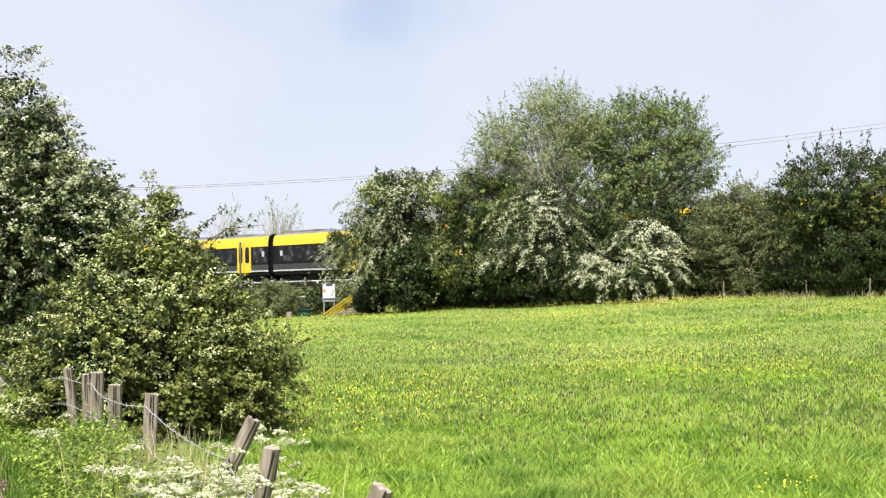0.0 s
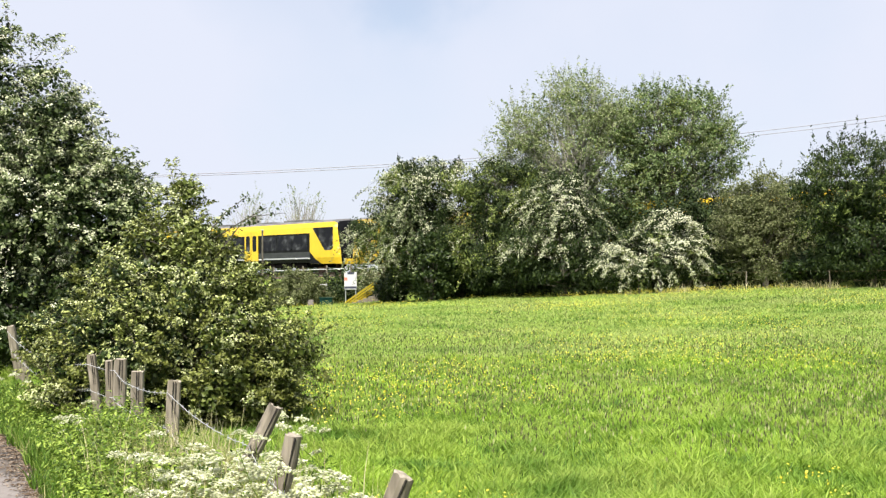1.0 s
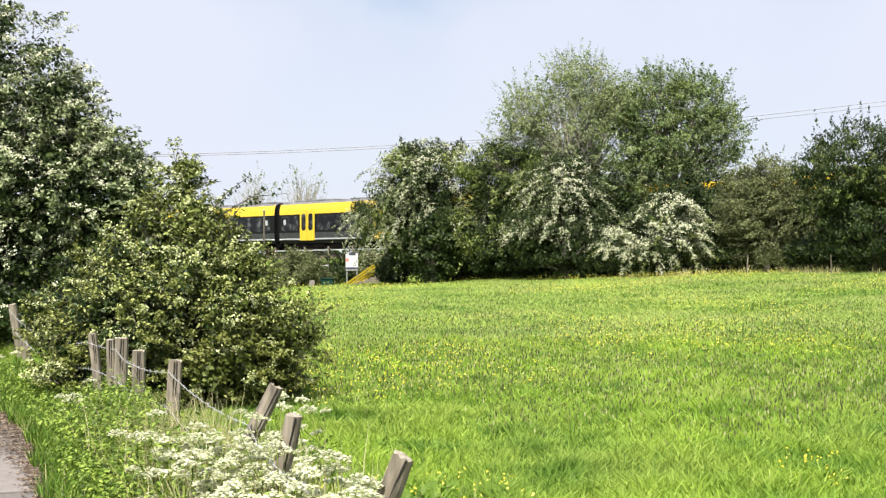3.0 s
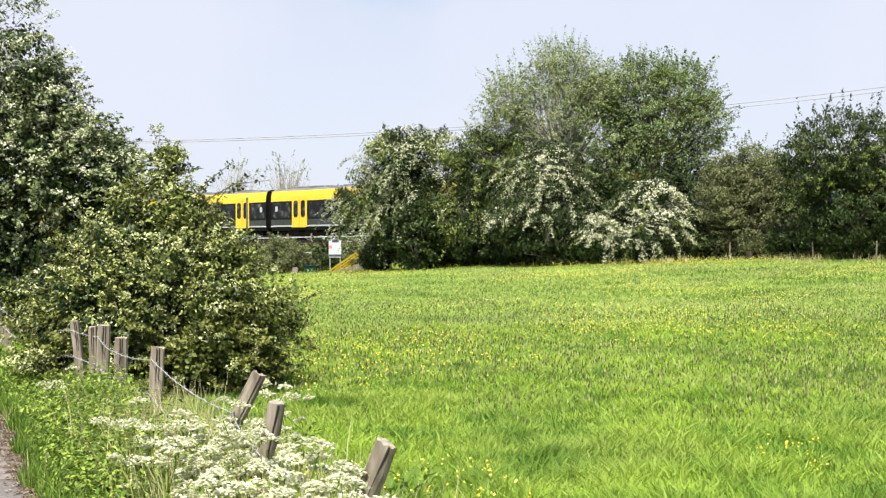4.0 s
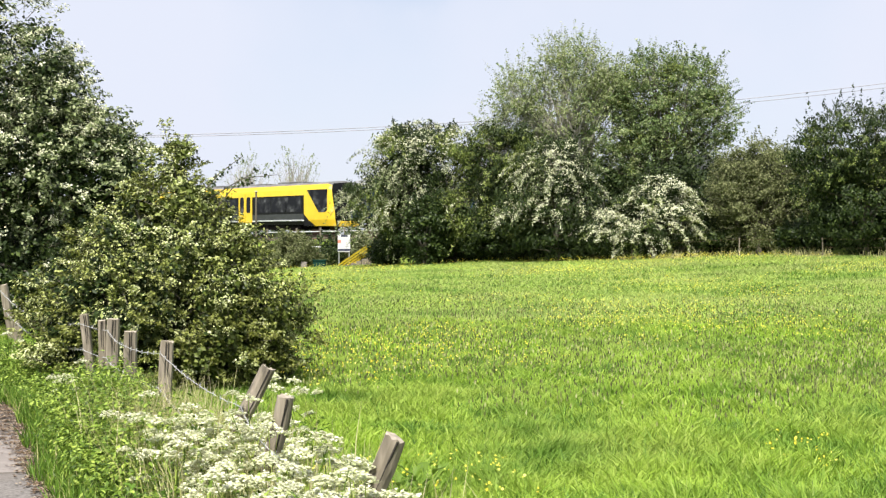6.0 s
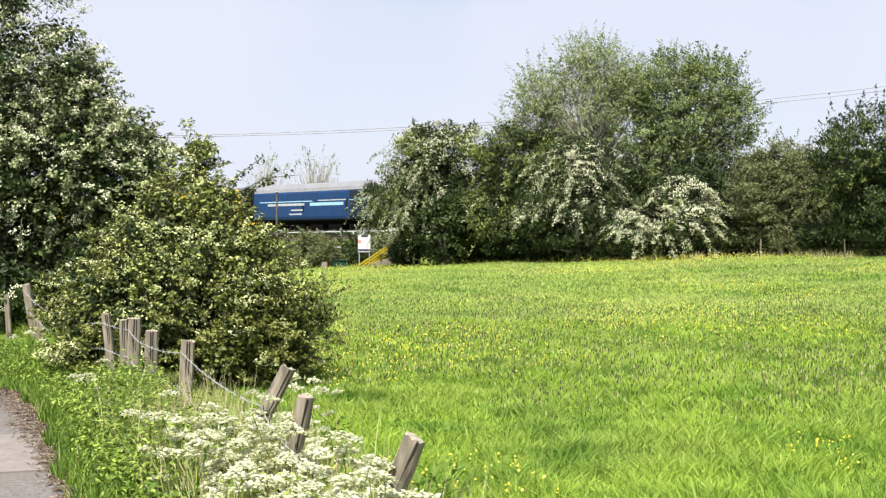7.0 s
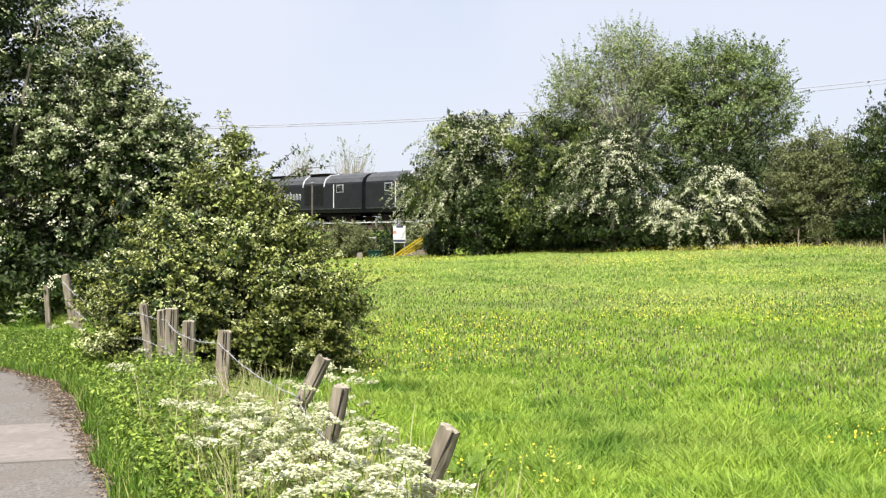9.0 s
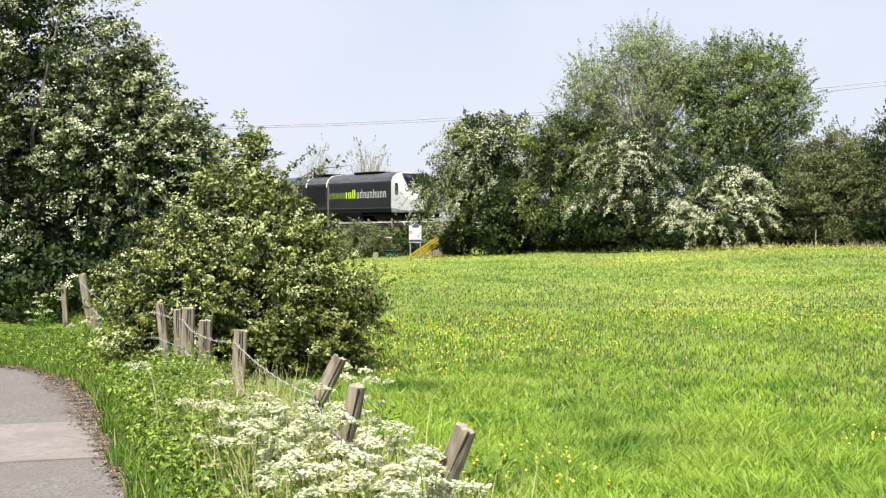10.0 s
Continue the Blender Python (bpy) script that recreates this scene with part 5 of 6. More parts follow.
def make_steps():
    """Timber steps up the bank with yellow strings and handrails."""
    x0, x1, y = -7.3, -5.0, 71.0
    st = empty("railway_steps", pose(0, 0, 0), "yellow painted steps up the railway bank", "steps")
    for k in range(4):
        bm = bmesh.new()
        a = Vector((x0 + 0.2 + 0.22 * k, y + 0.45 * k, 0.2))
        b = Vector((x0 + 1.75 + 0.22 * k, y + 0.45 * k + 1.2, 1.30))
        up = Vector((0, 0, 1))
        vs = [bm.verts.new(p) for p in (a - up * 0.055, b - up * 0.055, b + up * 0.055, a + up * 0.055)]
        f = bm.faces.new(vs)
        ex = bmesh.ops.extrude_face_region(bm, geom=[f])
        bmesh.ops.translate(bm, verts=[q for q in ex["geom"] if isinstance(q, bmesh.types.BMVert)], vec=(0.03, 0.06, 0))
        bmesh.ops.recalc_face_normals(bm, faces=bm.faces[:])
        part("handrail", bm, M_YSTEEL, st)
    for k in range(6):
        bm = bmesh.new()
        x = x0 + 0.3 + k * 0.30
        box(bm, x, x + 0.3, y + 0.1 + k * 0.2, y + 1.5 + k * 0.2, 0.0, 0.10 + k * 0.11, 0.01)
        part("step", bm, M_POST, st)
    for k in (0.1, 0.9):
        bm = bmesh.new()
        xx = x0 + (x1 - x0) * k
        tube(bm, [(xx, y + 1.2 * k, -0.1), (xx, y + 1.2 * k, 0.2 + 0.9 * k)], 0.05, 6)
        part("post", bm, M_POST, st)


def make_post_and_box():
    x, y = -12.57, 75.0
    g = float(ground_z(x, y))
    p = empty("telegraph_post", pose(x, y, g), "slim weathered wooden post by the railway", "post")
    bm = bmesh.new()
    tube(bm, [(0, 0, -0.3), (0, 0, 4.62 - g)], [0.07, 0.055], 10)
    part("shaft", bm, M_BARK, p)
    bm = bmesh.new()
    box(bm, -0.09, 0.09, -0.09, 0.09, 4.62 - g, 4.68 - g, 0.02)
    part("cap", bm, M_STEEL, p)
    x, y = -8.3, 72.0
    c = empty("cabinet", facing(x, y), "small dark green equipment cabinet", "cabinet")
    bm = bmesh.new()
    box(bm, -0.36, 0.36, -0.25, 0.25, -0.1, 0.42, 0.02)
    part("housing", bm, M_GREENBOX, c)
    bm = bmesh.new()
    box(bm, -0.40, 0.40, -0.3, 0.3, 0.42, 0.49, 0.02)
    part("lid", bm, M_GREENBOX, c)
    x, y = -9.15, 71.5
    c = empty("marker_stone", facing(x, y), "short pale concrete marker in the grass", "marker")
    bm = bmesh.new()
    box(bm, -0.17, 0.17, -0.12, 0.12, -0.1, 0.42, 0.04)
    part("stone", bm, M_CONCRETE, c)


make_sign()
make_railing()
make_gate()
make_steps()
make_post_and_box()


def make_field_fence():
    """Thin stakes and wire where the meadow meets the hedge."""
    fence = empty("field_fence", label="thin stake and wire fence along the hedge foot", category="fence")
    stakes = [(7.9, 56.0), (12.2, 53.4), (14.7, 49.4), (16.6, 47.6), (18.9, 46.0), (22.4, 44.4)]
    tops = []
    for k, (x, y) in enumerate(stakes):
        g = float(ground_z(x, y))
        tilt = 0.05 * math.sin(k * 2.3)
        bm = bmesh.new()
        tube(bm, [(x, y, g - 0.2), (x + tilt, y, g + 0.86)], [0.030, 0.026], 6)
        part("stake", bm, M_POST, fence)
        tops.append(Vector((x + tilt, y - 0.05, g)))
    for h in (0.45, 0.8):
        for a, b in zip(tops, tops[1:]):
            bm = bmesh.new()
            tube(bm, [a + Vector((0, 0, h)), (a + b) / 2 + Vector((0, 0, h - 0.05)), b + Vector((0, 0, h))], 0.002, 4)
            part("wire", bm, M_RUST, fence)


make_field_fence()


def make_cables():
    """Two overhead cables on wooden poles with crossarms, behind the trees."""
    c = empty("overhead_line", label="pair of thin overhead power cables on wooden poles", category="power line")

    def height(x, lift):
        u = x + 24.2
        return 11.05 + 0.023 * u + 0.00075 * u * u + lift * (0.22 + 0.0035 * u)

    x0, x1 = -29.75, 92.0
    for lift in (0.0, 1.0):
        bm = bmesh.new()
        tube(bm, [(x0 + (x1 - x0) * i / 60, 110 + 0.6 * lift, height(x0 + (x1 - x0) * i / 60, lift)) for i in range(61)], 0.030, 5)
        part("cable", bm, M_CABLE, c)
    for x in (x0, x1):
        bm = bmesh.new()
        z = height(x, 0) - 0.12
        tube(bm, [(x, 110.3, float(ground_z(x, 110.3)) - 0.5), (x, 110.3, z + 0.45)], [0.16, 0.11], 10)
        pole = part("pole", bm, M_POST, c, "wooden pole")
        bm = bmesh.new()
        box(bm, x - 0.85, x + 0.85, 110.16, 110.28, z - 0.14, z, 0.01)
        part("crossarm", bm, M_POST, pole)
        for lift in (0.0, 1.0):
            bm = bmesh.new()
            tube(bm, [(x, 110 + 0.6 * lift, z - 0.14), (x, 110 + 0.6 * lift, height(x, lift) + 0.04)], [0.05, 0.035], 8)
            part("insulator", bm, M_STEEL, pole)
        bm = bmesh.new()
        box(bm, x - 0.06, x + 0.06, 109.9, 110.7, z - 0.2, z - 0.13, 0.008)
        part("bracket", bm, M_STEEL, pole)


make_cables()


# ---- meadow grass, verge, flowers ----
def blades(rng, x, y, h, w, bend, comb=None):
    """Two-part bent blades, five corners each; comb is the way in which they lie, with its scatter."""
    n = len(x)
    z = ground_z(x, y)
    a = rng.uniform(0, 2 * np.pi, n)
    side = np.stack([np.cos(a), np.sin(a), np.zeros(n)], 1)
    b = a + np.pi / 2 + rng.normal(0, 0.6, n)
    if comb is not None:
        b = comb + rng.normal(0, 1.9, n)
    lean = np.stack([np.cos(b), np.sin(b), np.zeros(n)], 1) * (bend * h * rng.uniform(0.2, 1.2, n))[:, None]
    foot = np.stack([x, y, z], 1)
    up = np.array([0, 0, 1.0])
    mid = foot + up * (h * 0.6)[:, None] + lean * 0.4
    tip = foot + up * (h * rng.uniform(0.85, 1.0, n))[:, None] + lean
    s = side * (w / 2)[:, None]
    v = np.stack([foot - s, foot + s, mid + s * 0.8, mid - s * 0.8, tip], 1).reshape(-1, 3)
    i = np.arange(n)[:, None] * 5
    f = np.concatenate([i + [0, 1, 2], i + [0, 2, 3], i + [3, 2, 4]], 1).reshape(-1, 3)
    return v, f


def spikes(rng, x, y, h, w, bend):
    """One-triangle blades for grass far off."""
    n = len(x)
    z = ground_z(x, y)
    a = rng.normal(0, 0.7, n)
    side = np.stack([np.cos(a), np.sin(a), np.zeros(n)], 1) * (w / 2)[:, None]
    foot = np.stack([x, y, z], 1)
    b = rng.uniform(0, 2 * np.pi, n)
    tip = foot + np.stack([np.cos(b) * bend * h, np.sin(b) * bend * h, h], 1)
    v = np.stack([foot - side, foot + side, tip], 1).reshape(-1, 3)
    f = np.arange(n * 3).reshape(-1, 3)
    return v, f


def wedge(rng, n, y0, y1, power, left=-0.52, right=0.44):
    """Scatter over the meadow, thinning with distance."""
    u = rng.uniform(0, 1, n)
    y = (y0 ** power + u * (y1 ** power - y0 ** power)) ** (1 / power)
    x = rng.uniform(left, right, n) * y
    return x, y


def fence_x(y):
    return np.interp(y, [-2, 5.12, 6.4, 9.76, 12.9, 20, 60], [0.9, -0.30, -0.9, -2.3, -4.0, -7.5, -26])


def tufty(x, y):
    return 0.5 + 0.5 * np.sin(x * 1.1 + 2 * np.sin(y * 0.7)) * np.sin(y * 0.9 + 1.7 * np.sin(x * 0.6))


def make_meadow():
    rng = np.random.default_rng(21)
    x, y = wedge(rng, 290000, 4.5, 24, 0.7)
    k = (x > fence_x(y) - 0.05) & (off_path(x, y) > 0.1)
    x, y = x[k], y[k]
    cn = len(x) // 3
    ci = rng.integers(cn, len(x), cn // 40)
    src = ci[rng.integers(0, len(ci), cn)]
    spread = 0.04 + 0.09 * rng.uniform(0, 1, len(x)) ** 2
    x[:cn], y[:cn] = x[src] + rng.normal(0, 1, cn) * spread[src], y[src] + rng.normal(0, 1, cn) * spread[src]
    rank = np.clip(0.35 * tufty(x * 1.3, y * 1.1) + 0.65 * tufty(x * 3.7 + 4, y * 3.1 + 2 * np.sin(x * 1.9)) + rng.normal(0, 0.05, len(x)), 0, 1)
    h = rng.uniform(0.05, 0.12, len(x)) + 0.17 * np.clip(rank - 0.35, 0, 1) * rng.uniform(0.5, 1.3, len(x))
    h[:cn] *= 1.25
    comb = 2.2 * np.sin(x * 0.9 + 1.3 * np.sin(y * 0.8)) + 2.0 * np.sin(y * 1.1 + x * 0.4)
    v, f = blades(rng, x, y, h, rng.uniform(0.006, 0.0145, len(x)) * (0.8 + y / 16), 0.8 + 0.5 * rng.uniform(0, 1, len(x)), comb)
    tagged(raw_mesh("meadow_grass", v, f, M_GRASS), "lush bright green meadow grass", "grass", kind="stuff")
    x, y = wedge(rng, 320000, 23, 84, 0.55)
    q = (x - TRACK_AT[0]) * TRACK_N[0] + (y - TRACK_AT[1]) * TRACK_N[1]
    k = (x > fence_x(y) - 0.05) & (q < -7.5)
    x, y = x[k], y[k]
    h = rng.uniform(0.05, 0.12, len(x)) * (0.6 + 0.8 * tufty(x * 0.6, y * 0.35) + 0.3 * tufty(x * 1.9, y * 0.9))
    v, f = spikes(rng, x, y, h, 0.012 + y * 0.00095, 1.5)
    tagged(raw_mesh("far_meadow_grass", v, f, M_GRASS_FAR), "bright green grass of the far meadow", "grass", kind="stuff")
    # darker tussocks
    cx, cy = wedge(rng, 2500, 6, 45, 0.8)
    k = (cx > fence_x(cy) + 0.4) & (rng.uniform(0, 1, len(cx)) < 0.25 + 0.75 * tufty(cx * 0.7 + 5, cy * 0.5))
    cx, cy = cx[k], cy[k]
    i = np.repeat(np.arange(len(cx)), rng.integers(15, 60, len(cx)))
    sp = 0.10 + 0.004 * cy[i]
    x, y = cx[i] + rng.normal(0, 1, len(i)) * sp * 1.5, cy[i] + rng.normal(0, 1, len(i)) * sp
    v, f = blades(rng, x, y, rng.uniform(0.08, 0.19, len(i)), 0.004 + 0.0005 * y, 1.1)
    tagged(raw_mesh("grass_tussocks", v, f, M_TUSSOCK), "darker green tussocks in the meadow", "grass", kind="stuff")
    # sparse grass outside the walk's view and over the railway bank
    x, y = rng.uniform(-45, 45, 40000), rng.uniform(-18, 85, 40000)
    seen = (y > 4.5) & (x > -0.52 * y) & (x < 0.44 * y) & (y < 60)
    near = (np.hypot(x, y) < 14)
    k = (off_path(x, y) > 0.1) & ~seen
    x, y, near = x[k], y[k], near[k]
    xn, yn = rng.uniform(-14, 14, 45000), rng.uniform(-14, 12, 45000)
    k = (off_path(xn, yn) > 0.05) & ~((yn > 4.5) & (xn > -0.52 * yn) & (xn < 0.44 * yn))
    x, y = np.concatenate([x, xn[k]]), np.concatenate([y, yn[k]])
    v, f = spikes(rng, x, y, rng.uniform(0.10, 0.28, len(x)), np.where(np.hypot(x, y) < 20, 0.014, 0.05), 0.8)
    tagged(raw_mesh("rough_grass", v, f, M_VERGE), "rough grass on the verge and railway bank", "grass", kind="stuff")
    # seed heads
    x, y = wedge(rng, 44000, 10, 55, 0.8)
    stand = 0.6 * tufty(x * 0.5 + 3, y * 0.4) + 0.5 * tufty(x * 1.7 + 1, y * 1.2) + np.interp(y, [10, 14, 24, 36], [-0.45, 0.15, 0.15, -0.15]) + 0.2 * np.clip(x / y, 0, 0.4)
    k = (x > fence_x(y) + 0.4) & (stand > rng.uniform(0.35, 1.0, len(x)))
    x, y = x[k], y[k]
    h = rng.uniform(0.13, 0.27, len(x))
    v, f = spikes(rng, x, y, h, 0.003 + y * 0.0001, 0.3)
    tip = v.reshape(-1, 3, 3)[:, 2]
    u = rand_dirs(rng, len(tip)) * 0.008
    s = (0.007 + y * 0.00016)[:, None]
    hv = np.stack([tip + [0, 0, -0.035], tip + np.c_[s, s * 0, s * 0 - 0.01], tip + [0, 0, 0.02], tip - np.c_[s, s * 0, s * 0 + 0.01]], 1).reshape(-1, 3)
    i = np.arange(len(tip))[:, None] * 4
    hf = np.concatenate([i + [0, 1, 2], i + [0, 2, 3]], 1).reshape(-1, 3)
    v = np.concatenate([v, hv])
    f = np.concatenate([f, hf + len(f) * 3])
    tagged(raw_mesh("seed_heads", v, f, M_SEED), "brownish flowering grass heads over the meadow", "grass", kind="stuff")
    # buttercups, in drifts
    x, y = wedge(rng, 95000, 7.2, 78, 1.05)
    q = (x - TRACK_AT[0]) * TRACK_N[0] + (y - TRACK_AT[1]) * TRACK_N[1]
    drift = np.sin(x * 0.55 + 1.3 * np.sin(y * 0.23)) * np.sin(y * 0.31 + x * 0.12) + 0.35 * np.sin(x * 1.7) * np.sin(y * 1.3) + np.clip((y - 36) / 20, 0, 0.7) * np.clip((x / y + 0.01) * 8, 0, 1) - np.clip((15 - y) / 8, 0, 0.60)
    for bx, by, sx, sy, w in ((-0.4, 20.5, 0.8, 1.2, 1.7), (2.0, 22, 1.3, 1.0, 1.5), (2.5, 8.9, 0.22, 0.3, 2.0), (0.1, 8.0, 0.18, 0.25, 2.0), (5.5, 27, 2.0, 1.2, 0.5), (-1.5, 27, 1.6, 1.4, 0.5)):
        drift = drift + w * np.exp(-((x - bx) / sx) ** 2 - ((y - by) / sy) ** 2)
    k = (x > fence_x(y) + 0.6) & (q < -8) & (rng.uniform(-0.10, 2.0, len(x)) < drift * 1.0)
    x, y = x[k], y[k]
    top = np.stack([x, y, ground_z(x, y) + rng.uniform(0.12, 0.28, len(x))], 1)
    out = np.tile(np.array([0, -0.5, 0.6]), (len(x), 1))
    sz = 0.020 + np.clip(y - 12, 0, 50) * 0.0002
    n = 2
    p = np.repeat(top, n, 0) + rng.normal(0, 0.008, (len(top) * n, 3)) * (1 + np.repeat(y, n)[:, None] * 0.05)
    v, f = leaf_cards(rng, p, np.repeat(out, n, 0), np.repeat(sz, n), aspect=0.95, spread=0.5)
    tagged(raw_mesh("buttercups", v, f, M_BUTTERCUP), "scattered yellow buttercups in drifts across the meadow", "flowers", kind="stuff")


def make_verge():
    rng = np.random.default_rng(33)
    # tall grass between path and fence
    y = rng.uniform(2.5, 21, 95000)
    x = fence_x(y) + rng.uniform(-3.2, 0.25, len(y)) * (0.55 + y * 0.03)
    o = off_path(x, y)
    k = (o > -0.06 + 0.05 * np.sin(y * 5)) & (o < 3.0)
    x, y, o = x[k], y[k], o[k]
    h = rng.uniform(0.10, 0.26, len(x)) * np.interp(y, [12, 15], [1, 0.7]) + np.clip(o, 0, 0.9) * rng.uniform(0.08, 0.34, len(x)) * np.interp(y, [7.5, 9, 12, 14], [0.8, 0.4, 0.4, 0.45])
    v, f = blades(rng, x, y, h, rng.uniform(0.006, 0.013, len(x)), 0.6)
    tagged(raw_mesh("verge_grass", v, f, M_VERGE), "tall rank green grass along the path", "grass", kind="stuff")
    # dry stalks by the fence
    y = rng.uniform(4.6, 9.6, 4400)
    x = fence_x(y) + rng.normal(-0.22, 0.32, len(y))
    k = off_path(x, y) > 0.25
    x, y = x[k], y[k]
    v, f = blades(rng, x, y, rng.uniform(0.30, 0.80, len(x)), rng.uniform(0.004, 0.008, len(x)), 0.4)
    tagged(raw_mesh("dry_stalks", v, f, M_STRAW), "straw-coloured dry stalks by the fence", "grass", kind="stuff")
    # nettles and goosegrass
    nc = 6200
    cy = rng.uniform(4.5, 20, nc)
    cx = fence_x(cy) - rng.uniform(0.1, 2.4, nc) * (0.6 + cy * 0.03)
    o = off_path(cx, cy)
    k = (o > 0.15) & (o < 2.2) & (rng.uniform(0, 1, nc) < np.interp(cy, [12.5, 14.5], [1.0, 0.12]))
    cx, cy, o = cx[k], cy[k], o[k]
    mound = 0.5 + 0.5 * np.sin(cx * 3.1 + 2.0 * np.sin(cy * 1.7)) * np.sin(cy * 2.3 + cx)
    near_posts = np.interp(np.abs(cx - fence_x(cy)), [0.1, 0.6], [0.5, 1.0])
    cz = ground_z(cx, cy) + 0.06 + np.clip(o, 0, 0.7) * (np.interp(cy, [6, 7.5, 11, 12.5], [0.15, 0.42, 0.42, 0.12]) + 0.6 * mound) * np.interp(cy, [8, 11, 13.5, 15, 19], [1, 0.9, 0.8, 0.35, 0.3]) * rng.uniform(0.6, 1.2, len(cx)) * near_posts
    m = 46
    c = np.repeat(np.stack([cx, cy, cz], 1), m, 0)
    off = rng.normal(0, 1, (len(c), 3)) * np.array([0.085, 0.085, 0.085])
    p = c + off
    p[:, 2] = np.maximum(p[:, 2], 0.04)
    v, f = leaf_cards(rng, p, off / 0.15 + [0, 0, 0.4], 0.040, aspect=0.45, spread=0.7)
    tagged(raw_mesh("nettles", v, f, M_HERB), "dark green nettles and herbs along the verge", "plants", kind="stuff")
    # pale weeds and dry grass along the hedge's foot
    u = rng.uniform(0, 1, 2600)
    x = np.interp(u, [0, 0.25, 0.5, 0.75, 1], [7.0, 12.2, 15.6, 18.9, 24.0]) + rng.normal(0, 0.3, len(u))
    y = np.interp(u, [0, 0.25, 0.5, 0.75, 1], [55.0, 53.0, 48.0, 45.6, 43.6]) + rng.normal(0.5, 0.5, len(u))
    k = 0.5 + 0.5 * np.sin(x * 2.1) * np.sin(x * 0.7 + 1) > rng.uniform(0.2, 0.9, len(u))
    x, y = x[k], y[k]
    v, f = blades(rng, x, y, rng.uniform(0.18, 0.50, len(x)), rng.uniform(0.012, 0.03, len(x)), 0.7)
    tagged(raw_mesh("dry_weeds", v, f, M_STRAW), "pale dry weeds along the foot of the hedge", "grass", kind="stuff")
    # leaf litter at the path's edge
    i = rng.choice(np.flatnonzero((PATH_RIGHT[:, 1] > 2) & (PATH_RIGHT[:, 1] < 15)), 17000)
    e = PATH_RIGHT[i] + (PATH_LEFT[i] - PATH_RIGHT[i]) * ((np.minimum(rng.exponential(0.7, len(i)), 1.6) * np.interp(PATH_RIGHT[i][:, 1], [7, 9.5, 11, 13], [0.010, 0.016, 0.085, 0.10]) * (1 + 0.6 * np.sin(i * 0.17) + 0.3 * np.sin(i * 0.41)))[:, None])
    p = np.c_[e + rng.normal(0, 0.06, e.shape), ground_z(e[:, 0], e[:, 1]) + 0.045]
    v, f = leaf_cards(rng, p, np.tile([0, 0, 2.0], (len(p), 1)), 0.030, spread=0.3)
    tagged(raw_mesh("leaf_litter", v, f, M_LITTER), "brown leaf litter along the path's edge", "litter", kind="stuff")


def parsley(seed, height, heads):
    """A cow parsley plant: branching stems with flat white flower heads and ferny leaves."""
    rng = np.random.default_rng(seed)
    plant = empty("cow_parsley", label="cow parsley plant with flat white flower heads", category="plant", group="cow parsley along the fence")
    bm = bmesh.new()
    tops = []
    fork = Vector((rng.normal(0, 0.03), rng.normal(0, 0.03), height * 0.5))
    tube(bm, [(0, 0, 0), fork], [0.006, 0.005], 5)
    for k in range(heads):
        a = 2 * math.pi * k / heads + rng.uniform(-0.4, 0.4)
        r = rng.uniform(0.04, 0.20)
        t = Vector((math.cos(a) * r, math.sin(a) * r, height * rng.uniform(0.55, 1.08)))
        m1 = fork.lerp(t, 0.5) + Vector((math.cos(a), math.sin(a), 0)) * 0.02
        tube(bm, [fork, m1, t], [0.004, 0.003, 0.002], 4)
        tops.append(t)
    part("stem", bm, M_HERB, plant)
    for t in tops:
        R = rng.uniform(0.036, 0.078)
        pos = []
        for j in range(15):
            a, rr = 2.4 * j, R * math.sqrt(j / 15)
            c = np.array(t) + [math.cos(a) * rr, math.sin(a) * rr, 0.010 - 0.35 * rr + rng.normal(0, 0.004)]
            pos.append(c + rng.normal(0, 0.006, (9, 3)) * [1, 1, 0.8])
        pos = np.concatenate(pos)
        v, f = leaf_cards(rng, pos, np.tile([0, -0.2, 1.0], (len(pos), 1)), 0.019, aspect=0.9, spread=0.35)
        raw_mesh("umbel", v, f, M_UMBEL, plant)
    n = 230
    a, rr, hz = rng.uniform(0, 2 * np.pi, n), rng.uniform(0.02, 0.22, n), rng.uniform(0.1, 0.55, n) * height
    pos = np.stack([np.cos(a) * rr, np.sin(a) * rr, hz], 1)
    v, f = leaf_cards(rng, pos, np.tile([0, 0, 0.8], (n, 1)), 0.05, aspect=0.4, spread=0.6)
    raw_mesh("leaves", v, f, M_VERGE, plant)
    return plant


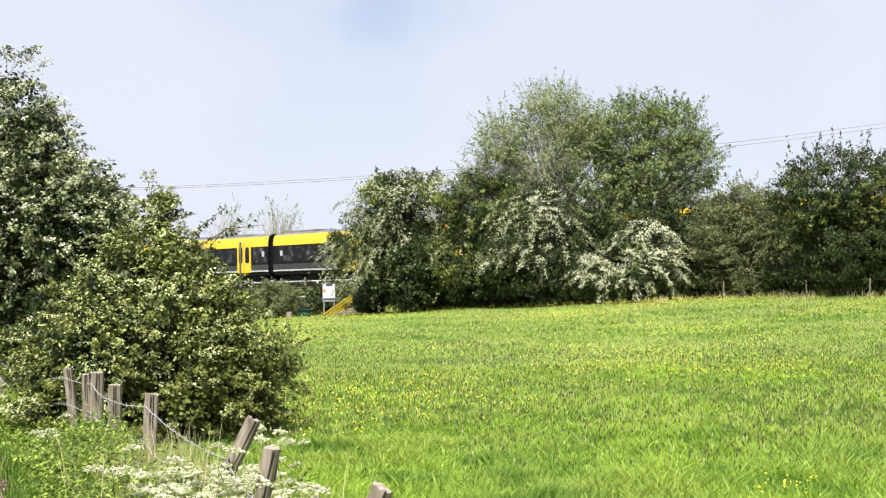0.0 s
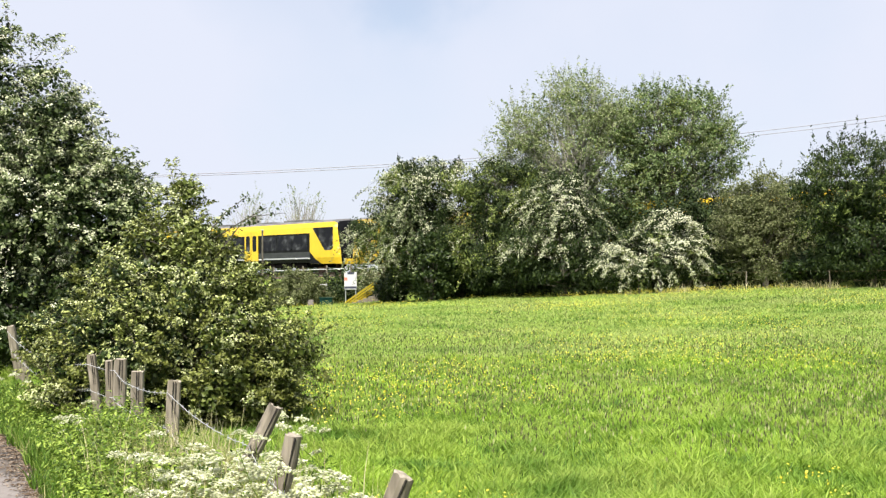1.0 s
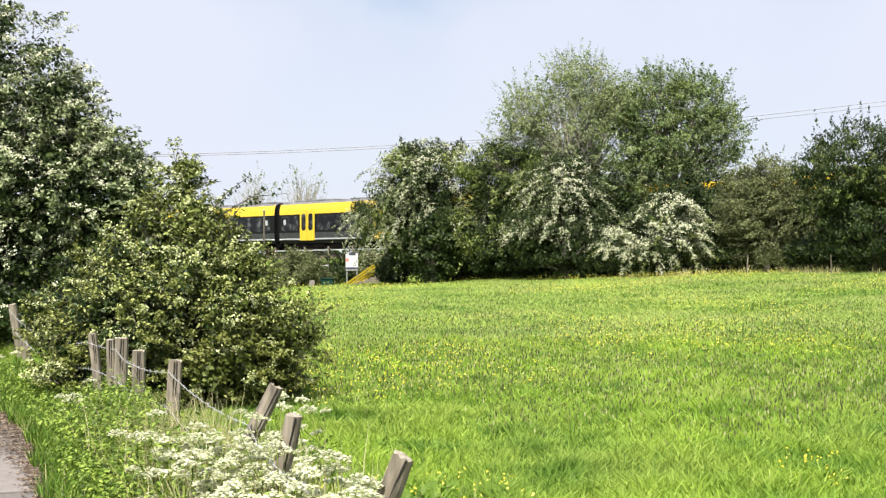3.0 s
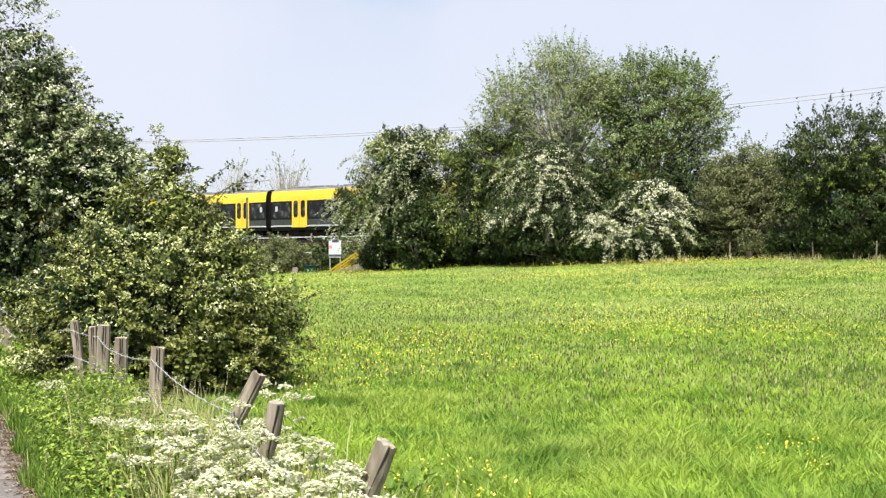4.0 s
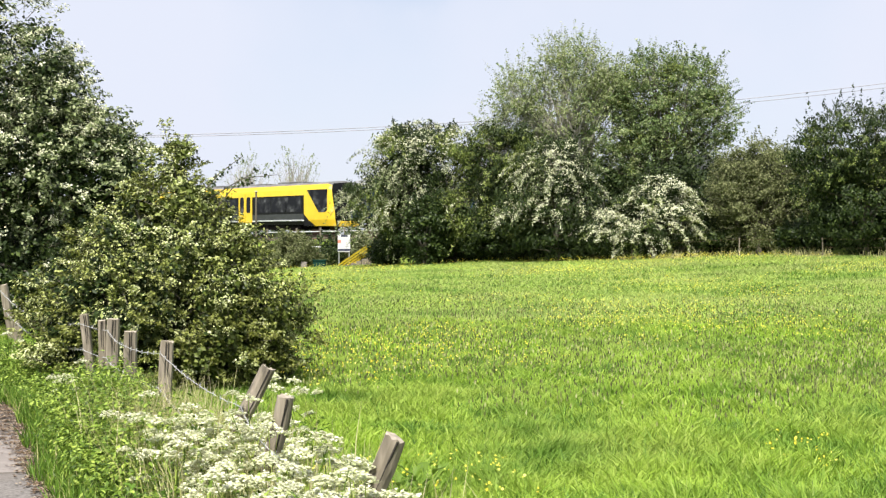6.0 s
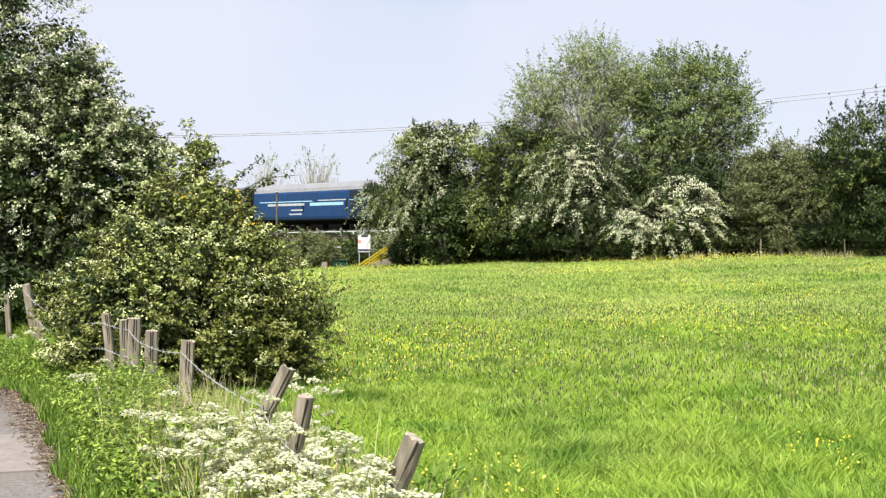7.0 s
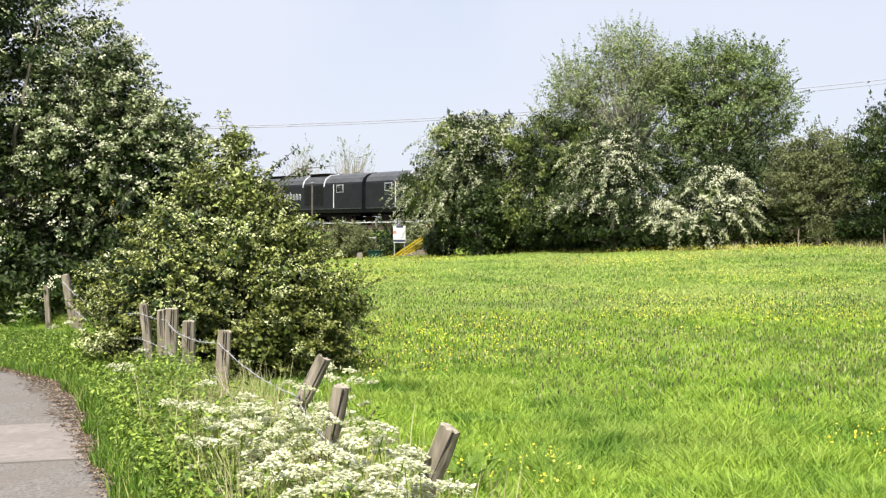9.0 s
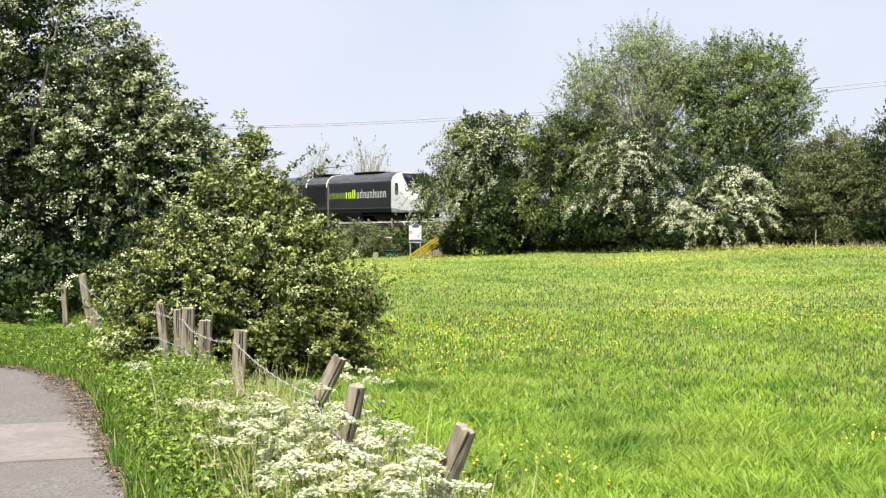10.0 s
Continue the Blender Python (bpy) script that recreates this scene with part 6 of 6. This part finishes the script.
def plant_parsley():
    rng = np.random.default_rng(77)
    spots = []
    for k in range(58):                       # the thick stand at the near posts
        y = rng.uniform(4.5, 6.9) if k < 44 else rng.uniform(6.9, 8.0)
        spots.append((float(fence_x(y)) - 0.06 - abs(rng.normal(0.16, 0.24)) - 0.1 * (y > 6.9), y, 0.95 if y < 6.4 else 0.72))
    for k in range(3):                        # thinner along the fence
        y = rng.uniform(10.0, 13.5)
        spots.append((float(fence_x(y)) - rng.uniform(0.5, 1.1), y, 0.6))
    spots += [(-1.22, 8.7, 1.15), (-1.10, 8.9, 1.2), (-1.40, 8.5, 1.1), (-1.45, 7.3, 0.95), (-1.3, 7.1, 0.9), (-1.62, 7.5, 0.95), (-1.1, 6.6, 1.0), (-1.5, 7.0, 0.9)]
    for k in range(12):
        y = rng.uniform(14, 21)
        spots.append((float(fence_x(y)) - rng.uniform(0.4, 2.5), y, 1.1))
    kinds = [parsley(100 + k, 0.56 + 0.06 * k, 4 + k % 3) for k in range(6)]
    used = set()
    for n, (x, y, s) in enumerate(spots):
        if off_path(np.array([x]), np.array([y]))[0] < 0.15:
            continue
        k = n % 6
        m = pose(x, y, float(ground_z(x, y)) - (1 - s) * 0.5 if s < 1 else float(ground_z(x, y)), rng.normal(0, 5), rng.normal(0, 5), rng.uniform(0, 360))
        if k not in used:
            kinds[k].matrix_basis = m
            used.add(k)
        else:
            copy_thing(kinds[k], m)


def make_dock(x, y, seed):
    """A dock plant: a rosette of broad leaves on short stalks."""
    rng = np.random.default_rng(seed)
    plant = empty("dock_plant", pose(x, y, float(ground_z(x, y))), "low broad-leaved dock plant in the grass", "plant", "dock plants by the fence")
    for k in range(13):
        a, r, h = 2.4 * k + rng.uniform(-0.3, 0.3), rng.uniform(0.03, 0.15), rng.uniform(0.14, 0.30)
        d = Vector((math.cos(a), math.sin(a), 0))
        s = Vector((-d.y, d.x, 0))
        base, tip = d * r + Vector((0, 0, h * 0.75)), d * (r + rng.uniform(0.07, 0.12)) + Vector((0, 0, h))
        mid = base.lerp(tip, 0.5) + Vector((0, 0, 0.012))
        w = rng.uniform(0.022, 0.036)
        bm = bmesh.new()
        v = [bm.verts.new(p) for p in (base, mid + s * w + Vector((0, 0, 0.012)), tip, mid - s * w + Vector((0, 0, 0.012)), mid)]
        for q in ((0, 1, 4), (1, 2, 4), (2, 3, 4), (3, 0, 4)):
            bm.faces.new([v[i] for i in q])
        tube(bm, [(0, 0, 0), d * r * 0.5 + Vector((0, 0, h * 0.5)), base], [0.004, 0.003, 0.002], 4)
        part("leaf", bm, M_HERB, plant)


for dock in ((-0.36, 7.5, 1), (-0.22, 7.7, 2), (-0.55, 7.9, 3)):
    make_dock(*dock)
make_meadow()
make_verge()
plant_parsley()


def motions():
    for car, mark, back in TRAIN:
        walk(car, [(t, rolling(mark, t, back)) for t in range(11)])


motions()
